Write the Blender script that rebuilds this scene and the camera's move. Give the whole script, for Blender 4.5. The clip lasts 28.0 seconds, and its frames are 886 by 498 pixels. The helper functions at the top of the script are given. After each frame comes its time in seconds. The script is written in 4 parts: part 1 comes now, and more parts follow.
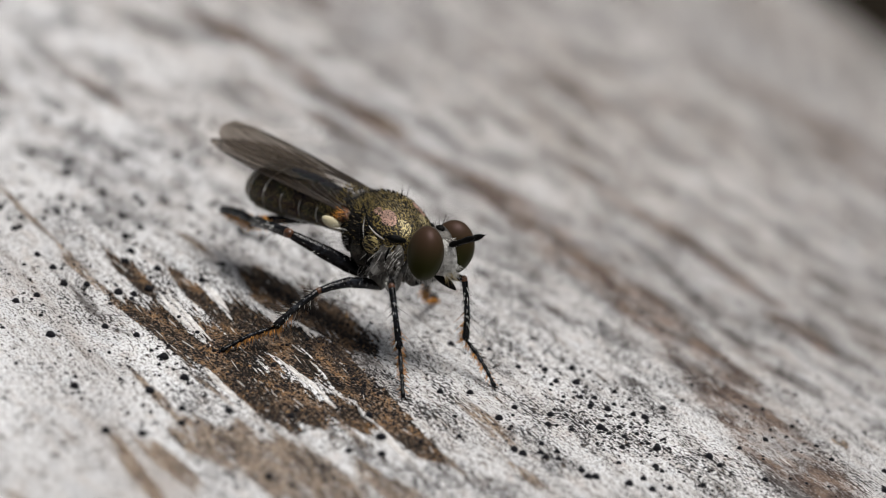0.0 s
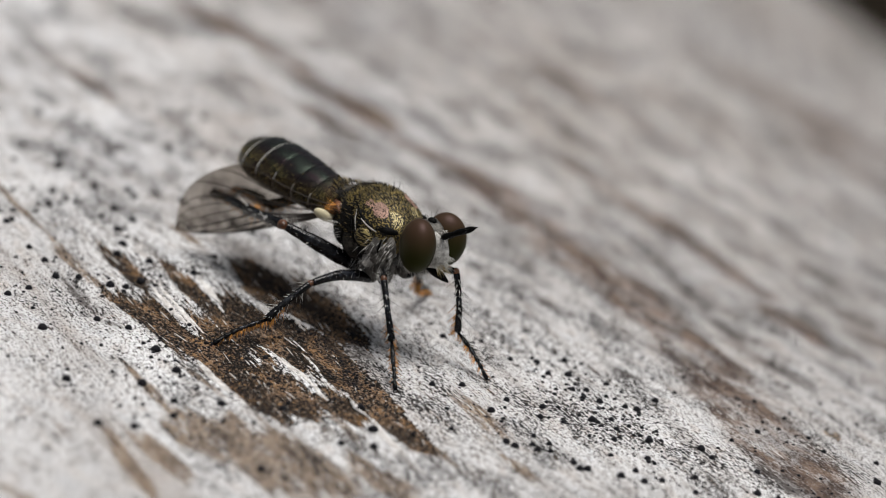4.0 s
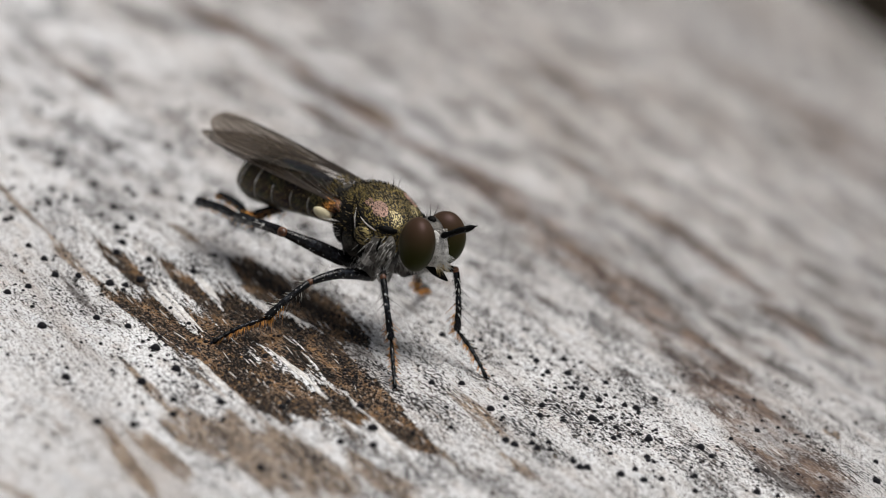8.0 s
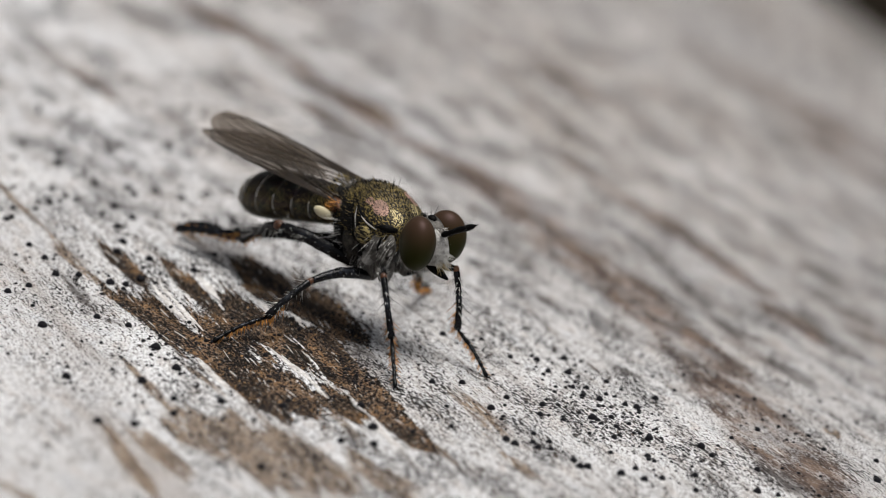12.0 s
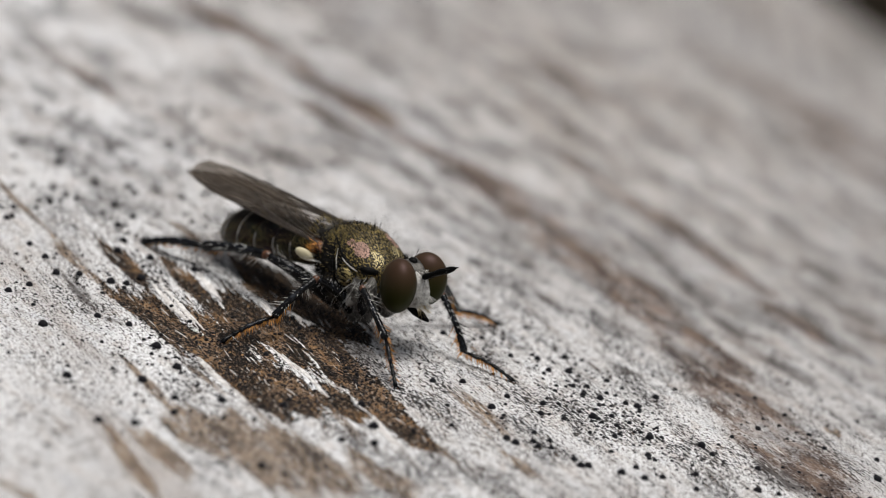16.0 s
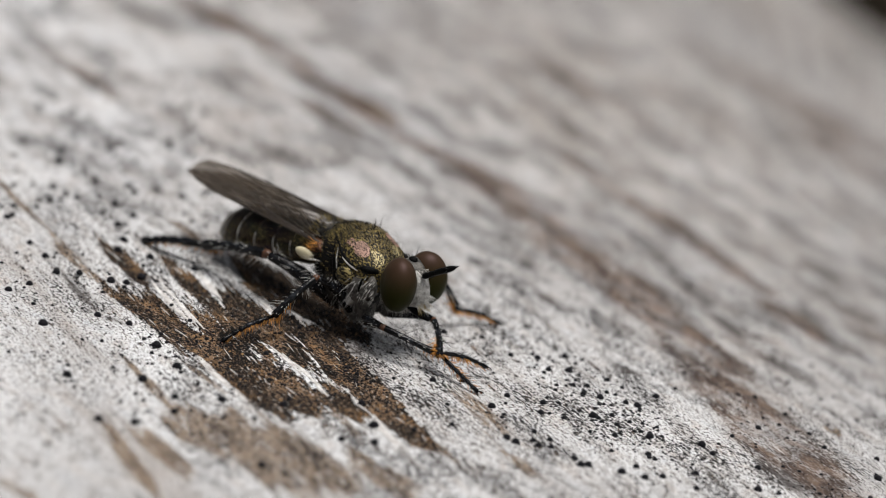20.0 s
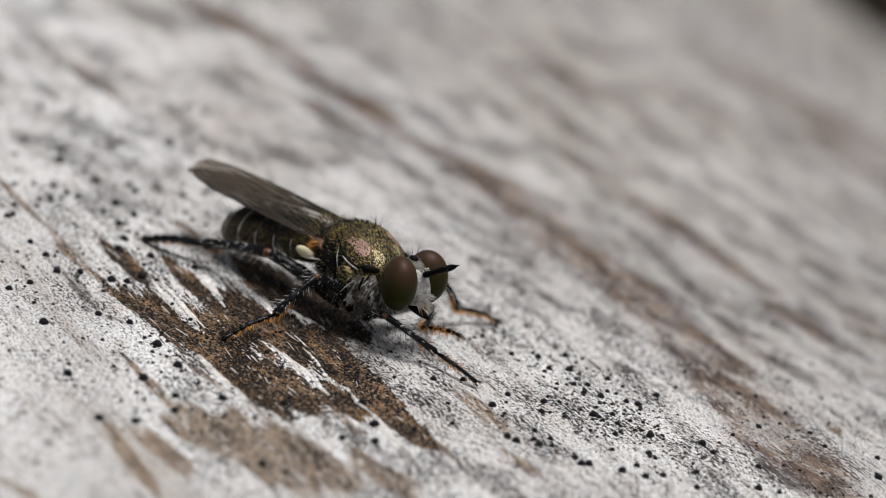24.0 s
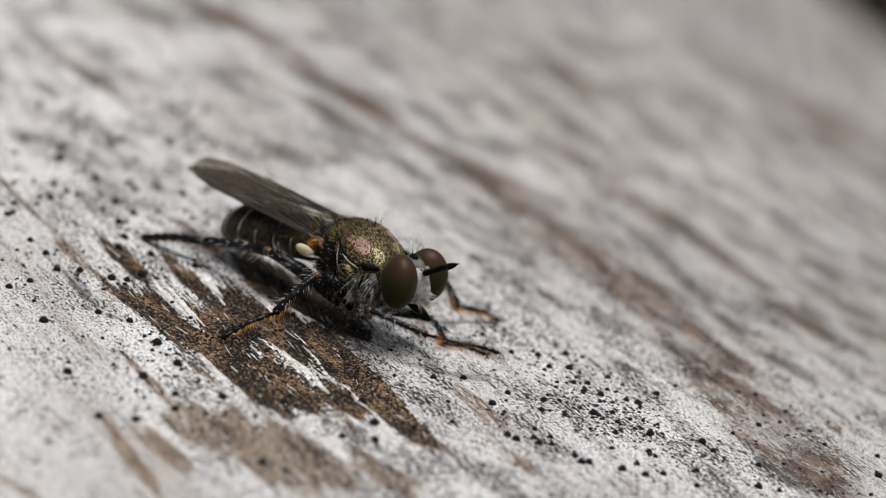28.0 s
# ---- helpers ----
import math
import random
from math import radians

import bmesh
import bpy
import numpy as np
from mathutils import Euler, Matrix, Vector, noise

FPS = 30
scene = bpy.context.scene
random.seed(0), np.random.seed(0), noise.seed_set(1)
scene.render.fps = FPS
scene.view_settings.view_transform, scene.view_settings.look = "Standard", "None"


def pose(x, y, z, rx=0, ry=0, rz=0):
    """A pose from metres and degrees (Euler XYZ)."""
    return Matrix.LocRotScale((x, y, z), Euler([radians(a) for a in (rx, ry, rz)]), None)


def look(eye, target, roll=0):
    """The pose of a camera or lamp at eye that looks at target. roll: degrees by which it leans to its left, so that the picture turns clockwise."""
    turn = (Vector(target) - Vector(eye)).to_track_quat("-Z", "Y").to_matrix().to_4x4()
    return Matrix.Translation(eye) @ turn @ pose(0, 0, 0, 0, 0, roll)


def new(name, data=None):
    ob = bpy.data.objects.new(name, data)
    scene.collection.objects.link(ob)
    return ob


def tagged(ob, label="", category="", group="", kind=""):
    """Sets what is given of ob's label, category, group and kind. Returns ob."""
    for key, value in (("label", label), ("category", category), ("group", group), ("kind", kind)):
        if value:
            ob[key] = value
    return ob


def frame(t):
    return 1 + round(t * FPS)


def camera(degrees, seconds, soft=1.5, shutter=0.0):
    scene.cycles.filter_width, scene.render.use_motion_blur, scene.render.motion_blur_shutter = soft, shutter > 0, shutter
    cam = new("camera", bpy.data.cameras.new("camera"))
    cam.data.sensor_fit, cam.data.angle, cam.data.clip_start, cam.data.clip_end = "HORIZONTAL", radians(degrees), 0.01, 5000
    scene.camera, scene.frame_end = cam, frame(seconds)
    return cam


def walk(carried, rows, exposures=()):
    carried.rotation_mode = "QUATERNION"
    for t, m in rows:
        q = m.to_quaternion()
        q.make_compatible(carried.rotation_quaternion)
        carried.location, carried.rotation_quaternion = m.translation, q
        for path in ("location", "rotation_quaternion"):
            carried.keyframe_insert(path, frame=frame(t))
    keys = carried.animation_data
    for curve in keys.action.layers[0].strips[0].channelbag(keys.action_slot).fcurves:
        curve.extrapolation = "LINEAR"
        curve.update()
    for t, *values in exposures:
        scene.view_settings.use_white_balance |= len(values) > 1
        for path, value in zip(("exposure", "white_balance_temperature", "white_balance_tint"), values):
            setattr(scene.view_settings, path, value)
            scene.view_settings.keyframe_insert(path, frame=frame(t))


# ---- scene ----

MM = 0.001                                   # one millimetre; the plan below is in millimetres
LENS, DIST, ELEV, LEAN = 12.0, 109.7, 16.0, 12.0

# ---- camera ----
ce, se, cl, sl = math.cos(radians(ELEV)), math.sin(radians(ELEV)), math.cos(radians(LEAN)), math.sin(radians(LEAN))
BACK = Vector((0, -ce, se))
RIGHT = Vector((cl, sl * se, sl * ce))
UP = Vector((-sl, cl * se, cl * ce))
EYE = BACK * DIST + RIGHT * 2.441 + UP * 2.162
AIM = RIGHT * 2.441 + UP * 2.162
PAN = [(0, .221, -.235), (.5, .162, -.191), (1, .088, -.147), (1.5, .074, -.118), (2, .044, -.088), (2.5, .029, -.074),
       (3, .022, -.059), (3.5, .018, -.044), (5.5, 0, -.029), (8, 0, 0), (10, 0, .012), (12.5, .015, .029), (15, .02, .044),
       (17, .029, .059), (20, .029, .074), (21.5, .036, .088), (24, .044, .103), (26, .044, .132), (28, .044, .147)]

cam = camera(LENS, 28.0, soft=0.6, shutter=0.5)
cam.data.dof.use_dof = True
cam.data.dof.focus_distance = (DIST - 2.7) * MM
cam.data.dof.aperture_fstop = 76
walk(cam, [(t, look(EYE * MM, (AIM - RIGHT * a - UP * b) * MM, LEAN)) for t, a, b in PAN],
     exposures=[(0, 0.50), (28, 0.50)])

# ---- light ----
SUN_ELEV, SUN_TURN = 82.0, 140.0
world = bpy.data.worlds.new("sky")
scene.world = world
world.use_nodes = True
wt = world.node_tree
sky = wt.nodes.new("ShaderNodeTexSky")
sky.sky_type, sky.sun_disc = "NISHITA", False
sky.sun_elevation, sky.sun_rotation = radians(SUN_ELEV), radians(SUN_TURN)
sky.air_density, sky.dust_density, sky.ozone_density = 1.0, 6.0, 1.0
soft_sky = wt.nodes.new("ShaderNodeHueSaturation")
soft_sky.inputs["Saturation"].default_value = 0.35
wt.links.new(sky.outputs[0], soft_sky.inputs["Color"])
wt.links.new(soft_sky.outputs[0], wt.nodes["Background"].inputs[0])
wt.nodes["Background"].inputs[1].default_value = 0.041
sun_data = bpy.data.lights.new("sun", "SUN")
sun_data.energy, sun_data.angle, sun_data.color = 2.45, radians(30), (1.0, 0.97, 0.93)
sun = new("sun", sun_data)
sd = Vector((math.sin(radians(SUN_TURN)) * math.cos(radians(SUN_ELEV)), math.cos(radians(SUN_TURN)) * math.cos(radians(SUN_ELEV)), math.sin(radians(SUN_ELEV))))
sun.matrix_world = look(sd * 5, (0, 0, 0))


# ---- materials ----
class Nodes:
    """A small writer of node materials."""

    def __init__(self, name):
        self.mat = bpy.data.materials.new(name)
        self.mat.use_nodes = True
        self.tree = self.mat.node_tree
        self.shader = self.tree.nodes["Principled BSDF"]
        self.out = self.tree.nodes["Material Output"]

    def node(self, kind, **inputs):
        n = self.tree.nodes.new(kind)
        for key, value in inputs.items():
            self.put(n.inputs[key.replace("_", " ")], value)
        return n

    def put(self, socket, value):
        if isinstance(value, bpy.types.NodeSocket):
            self.tree.links.new(value, socket)
        else:
            socket.default_value = value

    def noise(self, vec, scale, detail=4.0, rough=0.6):
        return self.node("ShaderNodeTexNoise", Vector=vec, Scale=scale, Detail=detail, Roughness=rough).outputs["Fac"]

    def stretch(self, vec, x, y, z=1.0):
        n = self.node("ShaderNodeMapping", Vector=vec)
        n.inputs["Scale"].default_value = (x, y, z)
        return n.outputs[0]

    def step(self, value, low, high, to0=0.0, to1=1.0):
        n = self.node("ShaderNodeMapRange")
        n.interpolation_type = "SMOOTHSTEP"
        for i, v in enumerate((value, low, high, to0, to1)):
            self.put(n.inputs[i], v)
        return n.outputs[0]

    def math(self, op, a, b):
        n = self.tree.nodes.new("ShaderNodeMath")
        n.operation = op
        self.put(n.inputs[0], a)
        self.put(n.inputs[1], b)
        return n.outputs[0]

    def mix(self, fac, a, b):
        n = self.tree.nodes.new("ShaderNodeMix")
        n.data_type = "RGBA"
        self.put(n.inputs[0], fac)
        self.put(n.inputs[6], a if isinstance(a, bpy.types.NodeSocket) else (*a, 1))
        self.put(n.inputs[7], b if isinstance(b, bpy.types.NodeSocket) else (*b, 1))
        return n.outputs[2]

    def bump(self, height, strength, distance):
        n = self.node("ShaderNodeBump", Height=height, Strength=strength, Distance=distance)
        self.put(self.shader.inputs["Normal"], n.outputs[0])

    def set(self, **inputs):
        for key, value in inputs.items():
            if isinstance(value, tuple) and len(value) == 3:
                value = (*value, 1)
            self.put(self.shader.inputs[key.replace("_", " ")], value)
        return self.mat

    def local(self):
        return self.node("ShaderNodeTexCoord").outputs["Object"]


def grainy(name, light, dark, scale, rough=0.5, metal=0.0, bump=0.3, depth=0.02, spec=0.5, low=0.35, high=0.65, fine=6.0):
    """Two colours mixed by coarse and fine noise, with a fine relief. scale: blotches per metre."""
    n = Nodes(name)
    c = n.local()
    a, b = n.noise(c, scale), n.noise(c, scale * fine)
    m = n.step(n.math("ADD", n.math("MULTIPLY", a, 0.6), n.math("MULTIPLY", b, 0.4)), low, high)
    n.bump(b, bump, depth * MM)
    return n.set(Base_Color=n.mix(m, dark, light), Roughness=n.step(a, 0.3, 0.7, rough * 0.8, min(1, rough * 1.2)), Metallic=metal, Specular_IOR_Level=spec)


def wood_material():
    n = Nodes("weathered_wood")
    v, bare, stain, spots_and_shade, tan = (n.tree.nodes.new("ShaderNodeAttribute") for k in range(5))
    v.attribute_name, bare.attribute_name, stain.attribute_name, spots_and_shade.attribute_name, tan.attribute_name = "plan", "bare", "stain", "spots_and_shade", "tan"
    v = v.outputs["Vector"]
    bare, stain, spots_and_shade, tan = (a.outputs["Fac"] for a in (bare, stain, spots_and_shade, tan))
    across = n.node("ShaderNodeSeparateXYZ", Vector=v).outputs["Y"]
    along = n.step(n.node("ShaderNodeSeparateXYZ", Vector=v).outputs["X"], -20.0, -7.0, 0.45, 1.0)
    fibre = n.noise(n.stretch(v, 0.25, 2.4), 1.0, 6.0, 0.68)
    thread = n.noise(n.stretch(v, 0.9, 9.0), 1.0, 5.0, 0.65)
    blotch = n.noise(n.stretch(v, 0.06, 0.16), 1.0, 2.5, 0.5)
    streak = n.noise(n.stretch(v, 0.045, 0.42), 1.0, 4.0, 0.6)
    cluster = n.noise(n.stretch(v, 0.28, 0.8), 1.0, 5.0, 0.6)
    mottle = n.noise(n.stretch(v, 1.6, 3.0), 1.0, 5.0, 0.65)
    hue = n.noise(n.stretch(v, 0.9, 1.7), 1.0, 4.0, 0.6)
    dash = n.noise(n.stretch(v, 3.6, 13.0), 1.0, 3.0, 0.6)
    grit = n.noise(n.stretch(v, 7.0, 11.0), 1.0, 3.0, 0.6)
    dust = n.noise(n.stretch(v, 9.0, 15.0), 1.0, 3.0, 0.7)
    # the far side of the log is smoother, with its fibres weathered away
    reach = n.math("MAXIMUM", n.step(n.node("ShaderNodeSeparateXYZ", Vector=v).outputs["X"], -7.0, -14.0), n.step(across, 8.0, 13.0))
    calm = n.math("SUBTRACT", 1.0, n.math("MULTIPLY", reach, 0.85))
    # pale skin, greyer towards one side across the grain, with bluish and pinkish mottling
    white = n.mix(n.step(blotch, 0.36, 0.62), (0.71, 0.705, 0.71), (0.925, 0.93, 0.945))
    greying = n.step(n.math("ADD", across, n.math("MULTIPLY", n.math("SUBTRACT", blotch, 0.5), 14.0)), 1.0, 16.0, 0.0, 0.85)
    greying = n.math("MULTIPLY", greying, n.step(n.node("ShaderNodeSeparateXYZ", Vector=v).outputs["X"], 7.0, -12.0, 0.35, 1.0))
    white = n.mix(greying, white, n.mix(n.step(blotch, 0.36, 0.62), (0.38, 0.355, 0.338), (0.60, 0.572, 0.55)))
    drift = n.noise(n.stretch(v, 0.05, 0.14), 1.0, 1.5, 0.5)
    white = n.mix(n.math("MULTIPLY", reach, n.step(drift, 0.50, 0.68, 0.0, 0.5)), white, (0.30, 0.245, 0.205))
    white = n.mix(n.math("MULTIPLY", reach, n.step(drift, 0.34, 0.47, 0.5, 0.0)), white, (0.60, 0.60, 0.625))
    lumps = n.noise(n.stretch(v, 0.55, 0.95), 1.0, 3.0, 0.6)
    white = n.mix(n.math("MULTIPLY", reach, n.step(lumps, 0.50, 0.66, 0.0, 0.55)), white, (0.36, 0.33, 0.315))
    white = n.mix(n.math("MULTIPLY", reach, n.step(lumps, 0.36, 0.48, 0.45, 0.0)), white, (0.84, 0.84, 0.85))
    white = n.mix(n.step(hue, 0.53, 0.68, 0.0, 0.4), white, (0.56, 0.47, 0.41))
    white = n.mix(n.step(hue, 0.34, 0.46, 0.4, 0.0), white, (0.62, 0.65, 0.69))
    white = n.mix(n.math("MULTIPLY", calm, n.step(streak, 0.52, 0.68, 0.0, 0.5)), white, (0.34, 0.285, 0.25))
    white = n.mix(n.math("MULTIPLY", calm, n.step(fibre, 0.49, 0.68, 0.0, 0.55)), white, (0.30, 0.27, 0.25))
    white = n.mix(n.math("MULTIPLY", calm, n.step(mottle, 0.53, 0.66, 0.0, 0.6)), white, (0.24, 0.215, 0.20))
    white = n.mix(n.step(thread, 0.32, 0.46, 0.55, 0.0), white, (0.88, 0.875, 0.87))
    half = n.math("ADD", tan, n.math("MULTIPLY", n.math("SUBTRACT", fibre, 0.5), 3.0))
    white = n.mix(n.step(half, 0.30, 0.80, 0.0, 0.9), white, n.mix(n.step(mottle, 0.4, 0.6), (0.135, 0.088, 0.054), (0.34, 0.250, 0.170)))
    white = n.mix(n.math("MULTIPLY", along, n.step(n.math("ADD", dust, n.math("MULTIPLY", greying, 0.03)), 0.52, 0.60, 0.0, 0.9)), white, (0.12, 0.105, 0.098))
    many = n.math("ADD", n.step(cluster, 0.36, 0.64, -0.05, 0.10), n.step(across, -9.5, -4.5, -0.085, 0.0))
    many = n.math("ADD", many, n.math("MULTIPLY", n.math("MINIMUM", stain, 1.0), 0.05))
    white = n.mix(n.step(n.math("ADD", dash, many), 0.585, 0.645, 0.0, 0.95), white, (0.030, 0.026, 0.024))
    white = n.mix(n.step(n.math("ADD", grit, many), 0.60, 0.64, 0.0, 0.97), white, (0.010, 0.009, 0.010))
    chip = n.noise(n.stretch(v, 5.0, 9.0), 1.0, 4.0, 0.7)
    white = n.mix(n.math("MULTIPLY", calm, n.step(chip, 0.40, 0.34, 0.0, 0.8)), white, (0.95, 0.95, 0.955))
    # stains in the skin
    patchy = n.math("ADD", n.math("MULTIPLY", fibre, 0.5), n.math("MULTIPLY", mottle, 0.5))
    tint = n.math("MULTIPLY", n.math("MINIMUM", stain, 1.0), n.math("MULTIPLY", n.step(patchy, 0.34, 0.54, 0.30, 0.85), n.step(cluster, 0.36, 0.56, 0.65, 1.0)))
    white = n.mix(tint, white, n.mix(n.step(hue, 0.4, 0.6), (0.085, 0.060, 0.050), (0.225, 0.160, 0.124)))
    black = n.math("MULTIPLY", n.math("MINIMUM", spots_and_shade, 1.0), n.step(patchy, 0.40, 0.56, 0.2, 1.0))
    white = n.mix(n.math("MULTIPLY", black, 0.85), white, (0.070, 0.062, 0.060))
    # bare brown wood with black grains and pale fibres
    grains = n.noise(n.stretch(v, 11.0, 14.0), 1.0, 3.0, 0.6)
    brown = n.mix(n.step(cluster, 0.42, 0.60), (0.135, 0.088, 0.058), (0.230, 0.150, 0.095))
    brown = n.mix(n.step(hue, 0.50, 0.64, 0.0, 0.7), brown, (0.30, 0.165, 0.070))
    brown = n.mix(n.step(dust, 0.54, 0.62, 0.0, 0.7), brown, (0.44, 0.36, 0.28))
    brown = n.mix(n.step(mottle, 0.50, 0.60, 0.0, 0.6), brown, (0.050, 0.036, 0.028))
    brown = n.mix(n.step(n.math("ADD", grit, n.step(hue, 0.40, 0.62, 0.05, -0.05)), 0.505, 0.535, 0.0, 0.98), brown, (0.006, 0.005, 0.005))
    brown = n.mix(n.step(n.math("ADD", grains, n.step(cluster, 0.38, 0.62, 0.06, -0.06)), 0.525, 0.555, 0.0, 0.97), brown, (0.007, 0.006, 0.005))
    brown = n.mix(n.step(dash, 0.335, 0.375, 0.85, 0.0), brown, (0.56, 0.52, 0.48))
    brown = n.mix(n.math("MULTIPLY", spots_and_shade, n.step(patchy, 0.40, 0.58, 0.3, 0.8)), brown, (0.022, 0.017, 0.014))
    edge = n.math("ADD", bare, n.math("MULTIPLY", n.math("SUBTRACT", fibre, 0.5), 2.2))
    edge = n.math("ADD", edge, n.math("MULTIPLY", n.math("SUBTRACT", thread, 0.5), 2.4))
    edge = n.math("ADD", edge, n.math("MULTIPLY", n.math("SUBTRACT", grit, 0.5), 1.4))
    worn = n.step(edge, 0.44, 0.54)
    relief = n.math("ADD", n.math("MULTIPLY", fibre, 0.7), n.math("MULTIPLY", thread, 0.5))
    relief = n.math("ADD", n.math("SUBTRACT", relief, n.math("MULTIPLY", worn, 0.35)), n.math("MULTIPLY", grit, 0.5))
    n.bump(relief, 1.0, 0.28 * MM)
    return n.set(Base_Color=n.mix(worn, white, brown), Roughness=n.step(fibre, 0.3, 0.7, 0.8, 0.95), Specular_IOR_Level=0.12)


def membrane_material():
    """Clear and glassy at the root, smoky brown farther out, paler in a few cells between the veins."""
    n = Nodes("wing_membrane")
    c = n.local()
    x = n.node("ShaderNodeSeparateXYZ", Vector=c).outputs["X"]
    cloud = n.noise(n.stretch(c, 1.0, 2.6, 1.0), 620, 3.0, 0.5)
    n.set(Base_Color=n.mix(cloud, (0.018, 0.012, 0.007), (0.050, 0.038, 0.024)), Roughness=0.22, Specular_IOR_Level=0.30,
          Specular_Tint=n.mix(n.step(n.noise(c, 480, 2.0), 0.4, 0.6), (0.80, 0.62, 0.66), (0.70, 0.80, 0.62)))
    n.bump(n.noise(n.stretch(c, 1, 3), 1500), 0.12, 0.02 * MM)
    clear = n.node("ShaderNodeBsdfTransparent", Color=n.mix(n.step(x, 0.0008, 0.0034), (0.93, 0.90, 0.87), (0.72, 0.66, 0.60)))
    body = n.math("MULTIPLY", n.step(x, 0.0006, 0.0032, 0.22, 1.0), n.step(cloud, 0.32, 0.68, 0.40, 0.58))
    mixed = n.node("ShaderNodeMixShader", Fac=body)
    n.tree.links.new(clear.outputs[0], mixed.inputs[1])
    n.tree.links.new(n.shader.outputs[0], mixed.inputs[2])
    n.tree.links.new(mixed.outputs[0], n.out.inputs["Surface"])
    return n.mat


def eye_material():
    n = Nodes("compound_eye")
    c = n.local()
    z = n.node("ShaderNodeSeparateXYZ", Vector=c).outputs["Z"]
    band = n.step(n.math("ADD", z, n.math("MULTIPLY", n.math("SUBTRACT", n.noise(c, 700, 2.0), 0.5), 0.0005)), -0.0003, 0.0007)
    facets = n.node("ShaderNodeTexVoronoi", Vector=c, Scale=26000.0).outputs["Distance"]
    n.bump(facets, 0.10, 0.01 * MM)
    return n.set(Base_Color=n.mix(band, (0.018, 0.019, 0.004), (0.036, 0.021, 0.012)), Roughness=0.46, Specular_IOR_Level=0.20,
                 Specular_Tint=n.mix(band, (0.50, 0.55, 0.22), (0.90, 0.62, 0.66)))


def worm_material(name, gold, dark, scale, cover, rough, metal, grain=(1.0, 1.6, 1.0)):
    """Short dusting broken by fine black wavy furrows."""
    n = Nodes(name)
    c = n.local()
    worm = n.noise(n.stretch(c, *grain), scale, 1.5, 0.5)
    broad = n.noise(c, 1500, 3.0)
    tone = n.mix(n.step(broad, 0.35, 0.65), tuple(x * 0.5 for x in gold), gold)
    m = n.step(n.math("ADD", worm, n.math("MULTIPLY", n.math("SUBTRACT", broad, 0.5), 0.16)), cover - 0.012, cover + 0.015)
    n.bump(worm, 0.7, 0.03 * MM)
    return n.set(Base_Color=n.mix(m, tone, dark), Roughness=rough, Metallic=n.math("MULTIPLY", n.math("SUBTRACT", 1.0, m), metal), Specular_IOR_Level=0.3)


def abdomen_material():
    n = Nodes("abdomen_cuticle")
    c = n.local()
    z = n.math("ADD", n.node("ShaderNodeSeparateXYZ", Vector=c).outputs["Z"], n.math("MULTIPLY", n.math("SUBTRACT", n.noise(c, 1300), 0.5), 0.0005))
    x = n.node("ShaderNodeSeparateXYZ", Vector=c).outputs["X"]
    speck = n.step(n.noise(c, 24000, 2.0), 0.42, 0.48)
    side = n.mix(speck, (0.095, 0.080, 0.034), (0.003, 0.003, 0.0025))
    back = n.mix(speck, (0.010, 0.011, 0.010), (0.002, 0.002, 0.003))
    col = n.mix(n.step(z, 0.00005, 0.00032), side, back)
    col = n.mix(n.step(x, -0.0011, -0.0003), col, n.mix(speck, (0.16, 0.12, 0.036), (0.012, 0.009, 0.004)))
    sheen = n.step(n.noise(n.stretch(c, 0.6, 1.0, 1.6), 1500, 2.0), 0.4, 0.6)
    n.bump(speck, 0.25, 0.012 * MM)
    return n.set(Base_Color=col, Roughness=0.32, Specular_IOR_Level=0.30, Specular_Tint=n.mix(sheen, (0.85, 0.50, 0.62), (0.62, 0.85, 0.66)))


WOOD = wood_material()
END_GRAIN = grainy("end_grain", (0.30, 0.24, 0.18), (0.16, 0.12, 0.09), 120, 0.9)
SOIL = grainy("forest_soil", (0.022, 0.018, 0.013), (0.006, 0.005, 0.004), 60, 1.0, bump=0.6, depth=4.0, spec=0.0)
FUNGUS = grainy("black_fungus", (0.012, 0.012, 0.016), (0.002, 0.002, 0.003), 6000, 0.5, bump=0.4, depth=0.02, spec=0.12)
FLAKE = grainy("pale_flake", (0.80, 0.79, 0.78), (0.40, 0.37, 0.35), 4000, 0.85, bump=0.6, depth=0.03)
CRUMB = grainy("ochre_crumb", (0.42, 0.25, 0.11), (0.16, 0.09, 0.045), 900, 0.85, bump=0.4, depth=0.02)
DARK_FIBRE = grainy("dark_fibre", (0.16, 0.13, 0.11), (0.025, 0.020, 0.018), 3000, 0.9, bump=0.4, depth=0.02, spec=0.1)
BRONZE = worm_material("bronze_cuticle", (0.270, 0.200, 0.060), (0.002, 0.0018, 0.0012), 21000, 0.468, 0.52, 0.18, (0.8, 1.6, 1.2))
PALE_GOLD = worm_material("pale_golden_dusting_and_sheen", (0.62, 0.52, 0.27), (0.006, 0.005, 0.003), 20000, 0.52, 0.5, 0.2, (0.7, 1.7, 1.2))
STRIPED = worm_material("striped_golden_dusting", (0.60, 0.48, 0.20), (0.004, 0.0035, 0.002), 15000, 0.47, 0.5, 0.15, (0.5, 1.0, 2.2))
COPPER = worm_material("copper_patch", (0.44, 0.27, 0.21), (0.02, 0.012, 0.008), 24000, 0.56, 0.5, 0.15)
ABDOMEN = abdomen_material()
BLACK = grainy("black_cuticle", (0.006, 0.006, 0.006), (0.002, 0.002, 0.002), 5000, 0.45, 0.0, 0.6, 0.03, spec=0.06, fine=5)
